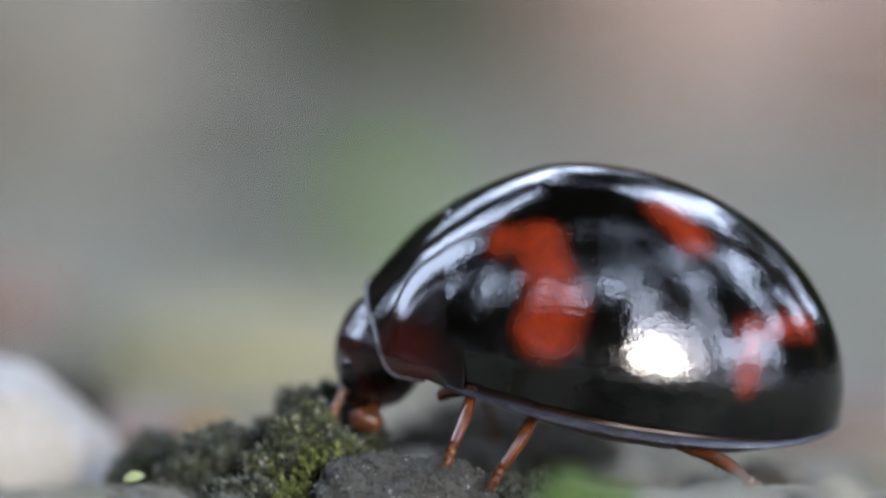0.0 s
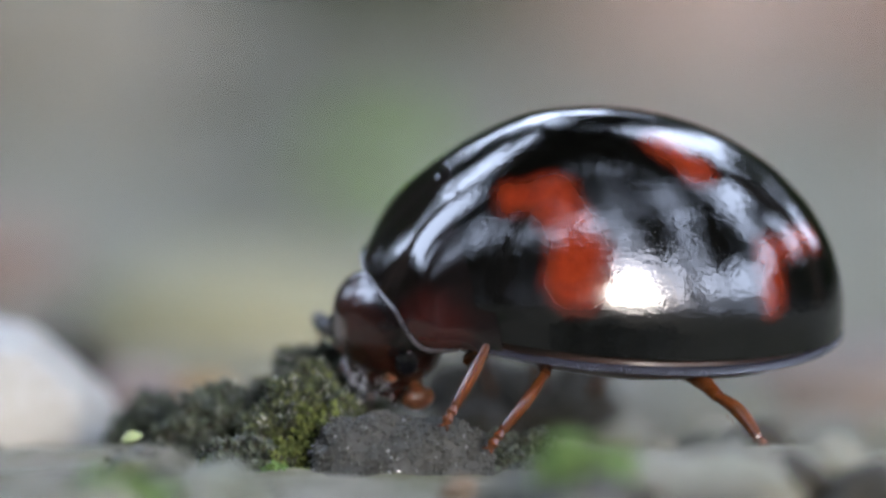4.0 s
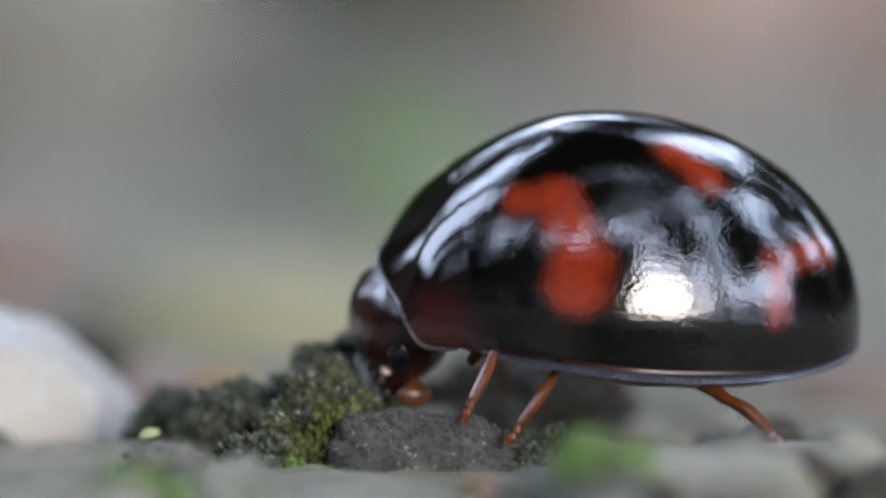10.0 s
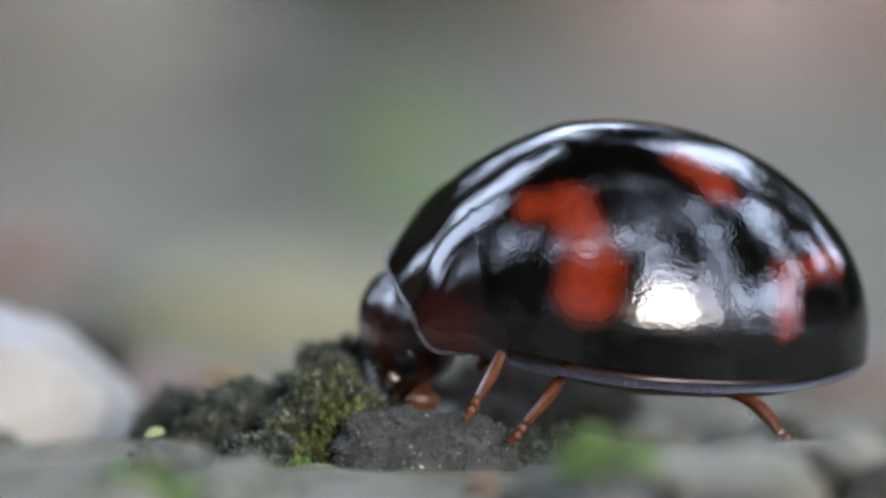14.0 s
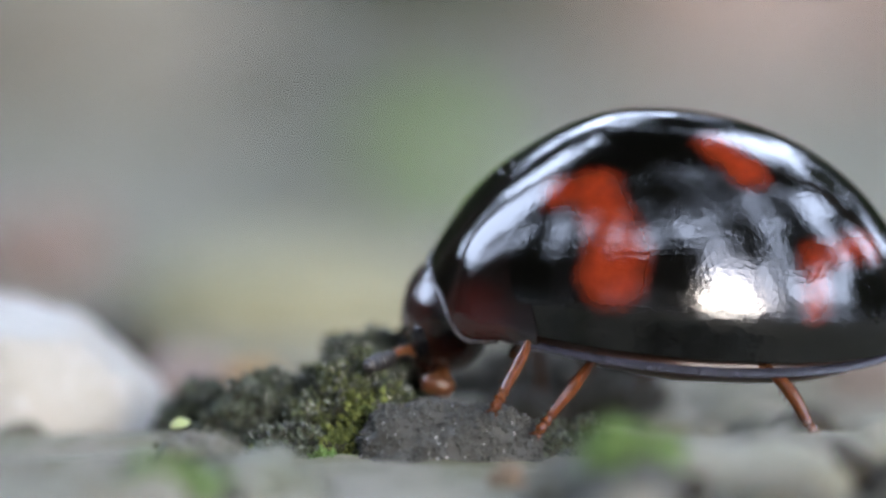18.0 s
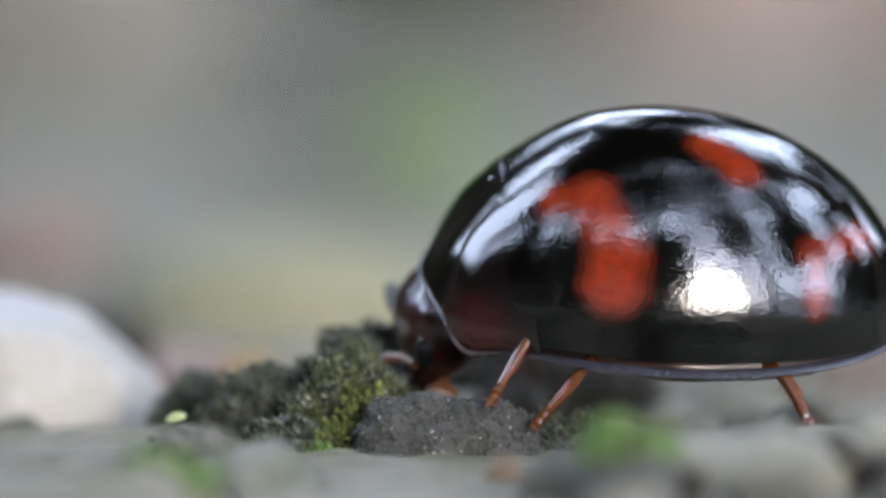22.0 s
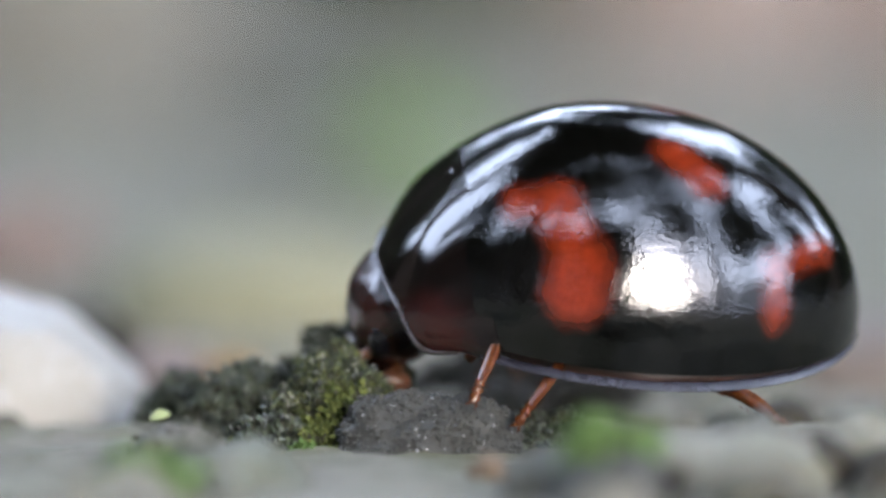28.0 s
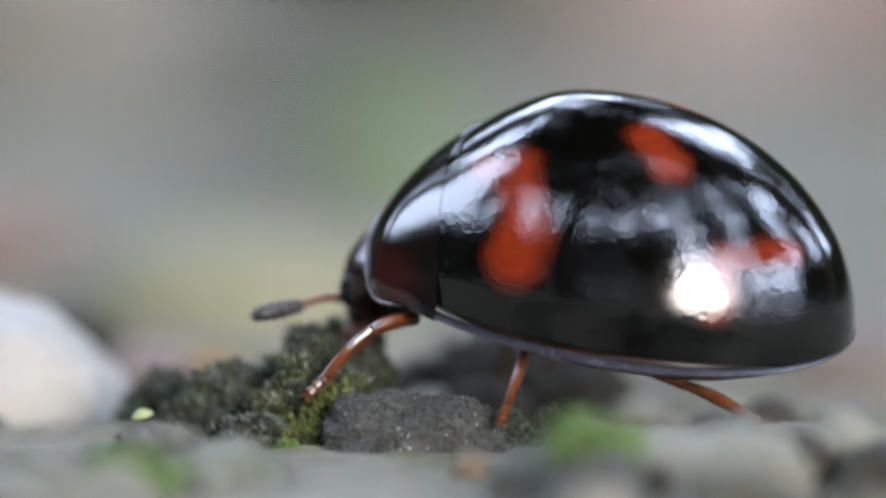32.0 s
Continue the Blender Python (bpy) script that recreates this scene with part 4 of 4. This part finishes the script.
# seconds, nod of the head in degrees, its turn; how far it is carried forward and up in mm
NOD = [(0, -2, -4, 0, 0), (1, -2, -2, 0, 0), (1.5, -2, 8, 0, 0), (2.2, -3, 24, 0, 0), (3, -5, 33, 0, 0), (3.5, -5, 33, 0, 0), (5.5, -2, 26, 0, 0), (6, -2, 28, 0, 0), (6.5, -2, 30, 0, 0), (7, -2, 26, 0, 0),
       (7.5, -1, 24, 0, 0), (9, -2, 20, 0, 0), (11, -3, 20, 0, 0), (13, -4, 18, 0, 0), (16, -4, 20, 0, 0), (16.5, 0, 14, 0, 0), (17.5, 1, 6, 0, 0), (18.5, 4, -6, 0, 0), (19.5, 4, -8, 0, 0), (20.2, 2, 2, 0, 0),
       (20.6, 0, 20, 0, 0), (21, 0, 26, 0, 0), (21.5, 2, 16, 0, 0), (22, 4, 8, 0, 0), (23, 4, 6, 0, 0), (25, 3, 6, 0, 0), (28, 2, 8, 0, 0), (28.6, 3, 2, 0, 0), (29.2, 6, -4, 0, -0.04),
       (29.7, 13, -8, -0.05, -0.10), (30.2, 14, -8, -0.06, -0.12), (31, 14, -8, -0.02, -0.14), (32, 14, -8, -0.04, -0.06)]
# seconds, nod of the neck shield in degrees; how far it is pushed forward in mm
BOW = [(0, 0, 0), (1.5, 0, 0), (3, -3, 0), (6, -2.5, 0), (9, -1, 0), (12, 0, 0), (16, 0, 0), (17.5, -2, 0), (19, -3.5, 0), (20, -3, 0), (22, -3, 0), (28, -3.5, 0), (29.2, -2, 0.02), (30, 0, 0.05), (32, 0, 0.05)]
# seconds, which way the near and the far feeler point from the head
IN, OUT = (0.1, 0.5, -0.5), (0.0, 0.9, -0.1)
FEEL = [(0, (-0.1, -0.35, -0.9), OUT), (1.2, (-0.1, -0.3, -0.9), OUT), (1.6, IN, (0.2, 0.9, -0.2)), (2, IN, (0.3, 0.9, -0.1)), (3, IN, (0.45, 0.88, -0.08)), (6, IN, (0.42, 0.91, -0.06)),
        (7, IN, (0.28, 0.94, -0.15)), (8, IN, (0.28, 0.95, -0.15)), (10, IN, (0.35, 0.88, -0.28)), (13.5, IN, (0.38, 0.92, -0.14)), (16, IN, (0.42, 0.88, -0.22)), (17, IN, (0.2, 0.9, -0.2)),
        (17.7, (-0.2, 0.6, -0.5), OUT), (18, (-0.3, -0.7, 0.1), OUT), (18.5, (-0.47, -0.8, -0.01), OUT), (19, (-0.56, -0.78, -0.02), OUT), (19.5, (-0.5, -0.7, -0.2), (-0.3, 0.9, 0.0)),
        (20, IN, (-0.53, 0.84, 0.15)), (20.5, IN, (-0.3, 0.95, 0.1)), (21, IN, (-0.05, 1.0, -0.03)), (21.6, (-0.3, 0.8, -0.4), (0.0, 1.0, 0.05)), (22, (-0.5, 0.81, -0.32), (0.03, 1.0, 0.09)),
        (23, (-0.35, 0.87, -0.33), (0.05, 1.0, 0.09)), (25, (-0.2, 0.88, -0.42), (0.1, 0.99, 0.06)), (27.5, (-0.55, 0.3, -0.6), (0.2, 0.98, 0.07)), (28, (-0.7, -0.1, -0.55), (0.23, 0.97, -0.1)),
        (28.5, (-0.6, -0.5, -0.2), OUT), (29, (-0.38, -0.9, 0.05), OUT), (29.5, (-0.5, -0.8, -0.15), OUT), (30, (-0.67, -0.52, -0.42), OUT),
        (30.5, (-0.6, -0.7, -0.32), OUT), (31, (-0.5, -0.6, -0.56), OUT), (31.5, (-0.4, -0.8, -0.15), OUT), (32, (-0.45, -0.85, -0.12), OUT)]


def frame_along(p, q, up):
    """A pose at p, in mm, whose x axis points at q."""
    x = (q - p).normalized()
    y = up.cross(x).normalized()
    z = x.cross(y)
    m = Matrix((x, y, z)).transposed().to_4x4()
    return Matrix.Translation(p * MM) @ m


def motions():
    spin = {t: pose(0, 0, 0, 0, 0, a) @ pose(0, 0, 0, 0, b, 0) @ pose(0, 0, 0, c, 0, 0) for t, a, b, c, x, z in BODY}
    at = {t: Vector((x, 0.016 * min(0, a), z - 0.0011 * min(0, a))) for t, a, b, c, x, z in BODY}
    walk(beetle, [(t, Matrix.Translation(at[t] * MM) @ spin[t]) for t in at])
    times = sorted(at)

    def place(t):
        """Where the beetle is and how it is turned, between the rows too."""
        i = max(k for k in range(len(times)) if times[k] <= t + 1e-6)
        if i + 1 == len(times):
            return at[times[i]], spin[times[i]]
        s, e = times[i], times[i + 1]
        f = (t - s) / (e - s)
        return at[s].lerp(at[e], f), spin[s].lerp(spin[e], f)

    for femur, tibia, tarsus, hip, foot, pole, l1, l2 in LEGS:
        upper, lower = [], []
        for t in sorted(set(at) | {29.42, 29.49, 29.56, 29.63, 29.7}):
            spot, turn = place(t)
            root = hip
            if foot is stepping:           # the front leg is carried forward by the moving forebody
                root = hip + Vector((-0.16, -0.1, 0.02)) * min(1, max(0, (t - 29.42) / 0.28))
            f = turn.inverted() @ (foot(t) - spot)
            d = f - root
            ln = min(d.length, (l1 + l2) * 0.995)
            d.normalize()
            along = (l1 * l1 + ln * ln - l2 * l2) / (2 * ln)
            out = math.sqrt(max(0.0, l1 * l1 - along * along))
            side = (pole - d * pole.dot(d)).normalized()
            knee = root + d * along + side * out
            mu = frame_along(root, knee, side)
            ml = frame_along(knee, root + d * ln, side)
            upper.append((t, mu))
            lower.append((t, mu.inverted() @ ml))
        walk(femur, upper)
        walk(tibia, lower)
        walk(tarsus, lower)
    hinge = Matrix.Translation(Vector((-1.25, 0, 0.35)) * MM)
    walk(shield, [(t, hinge @ pose(-f * MM, 0, 0, 0, a, 0) @ hinge.inverted()) for t, a, f in BOW])

    walk(head, [(t, pose((NECK.x + x) * MM, 0, (NECK.z + z) * MM, 0, n, r)) for t, n, r, x, z in NOD])
    for s, pieces in antennae.items():
        rows = []
        for t, near, far in FEEL:
            d = Vector(near if s < 0 else far)
            base = Vector((-0.43, s * 0.35, -0.58))
            rows.append((t, frame_along(base, base + d, Vector((0, 0.2, 1)))))
        for p in pieces:
            walk(p, rows)


motions()
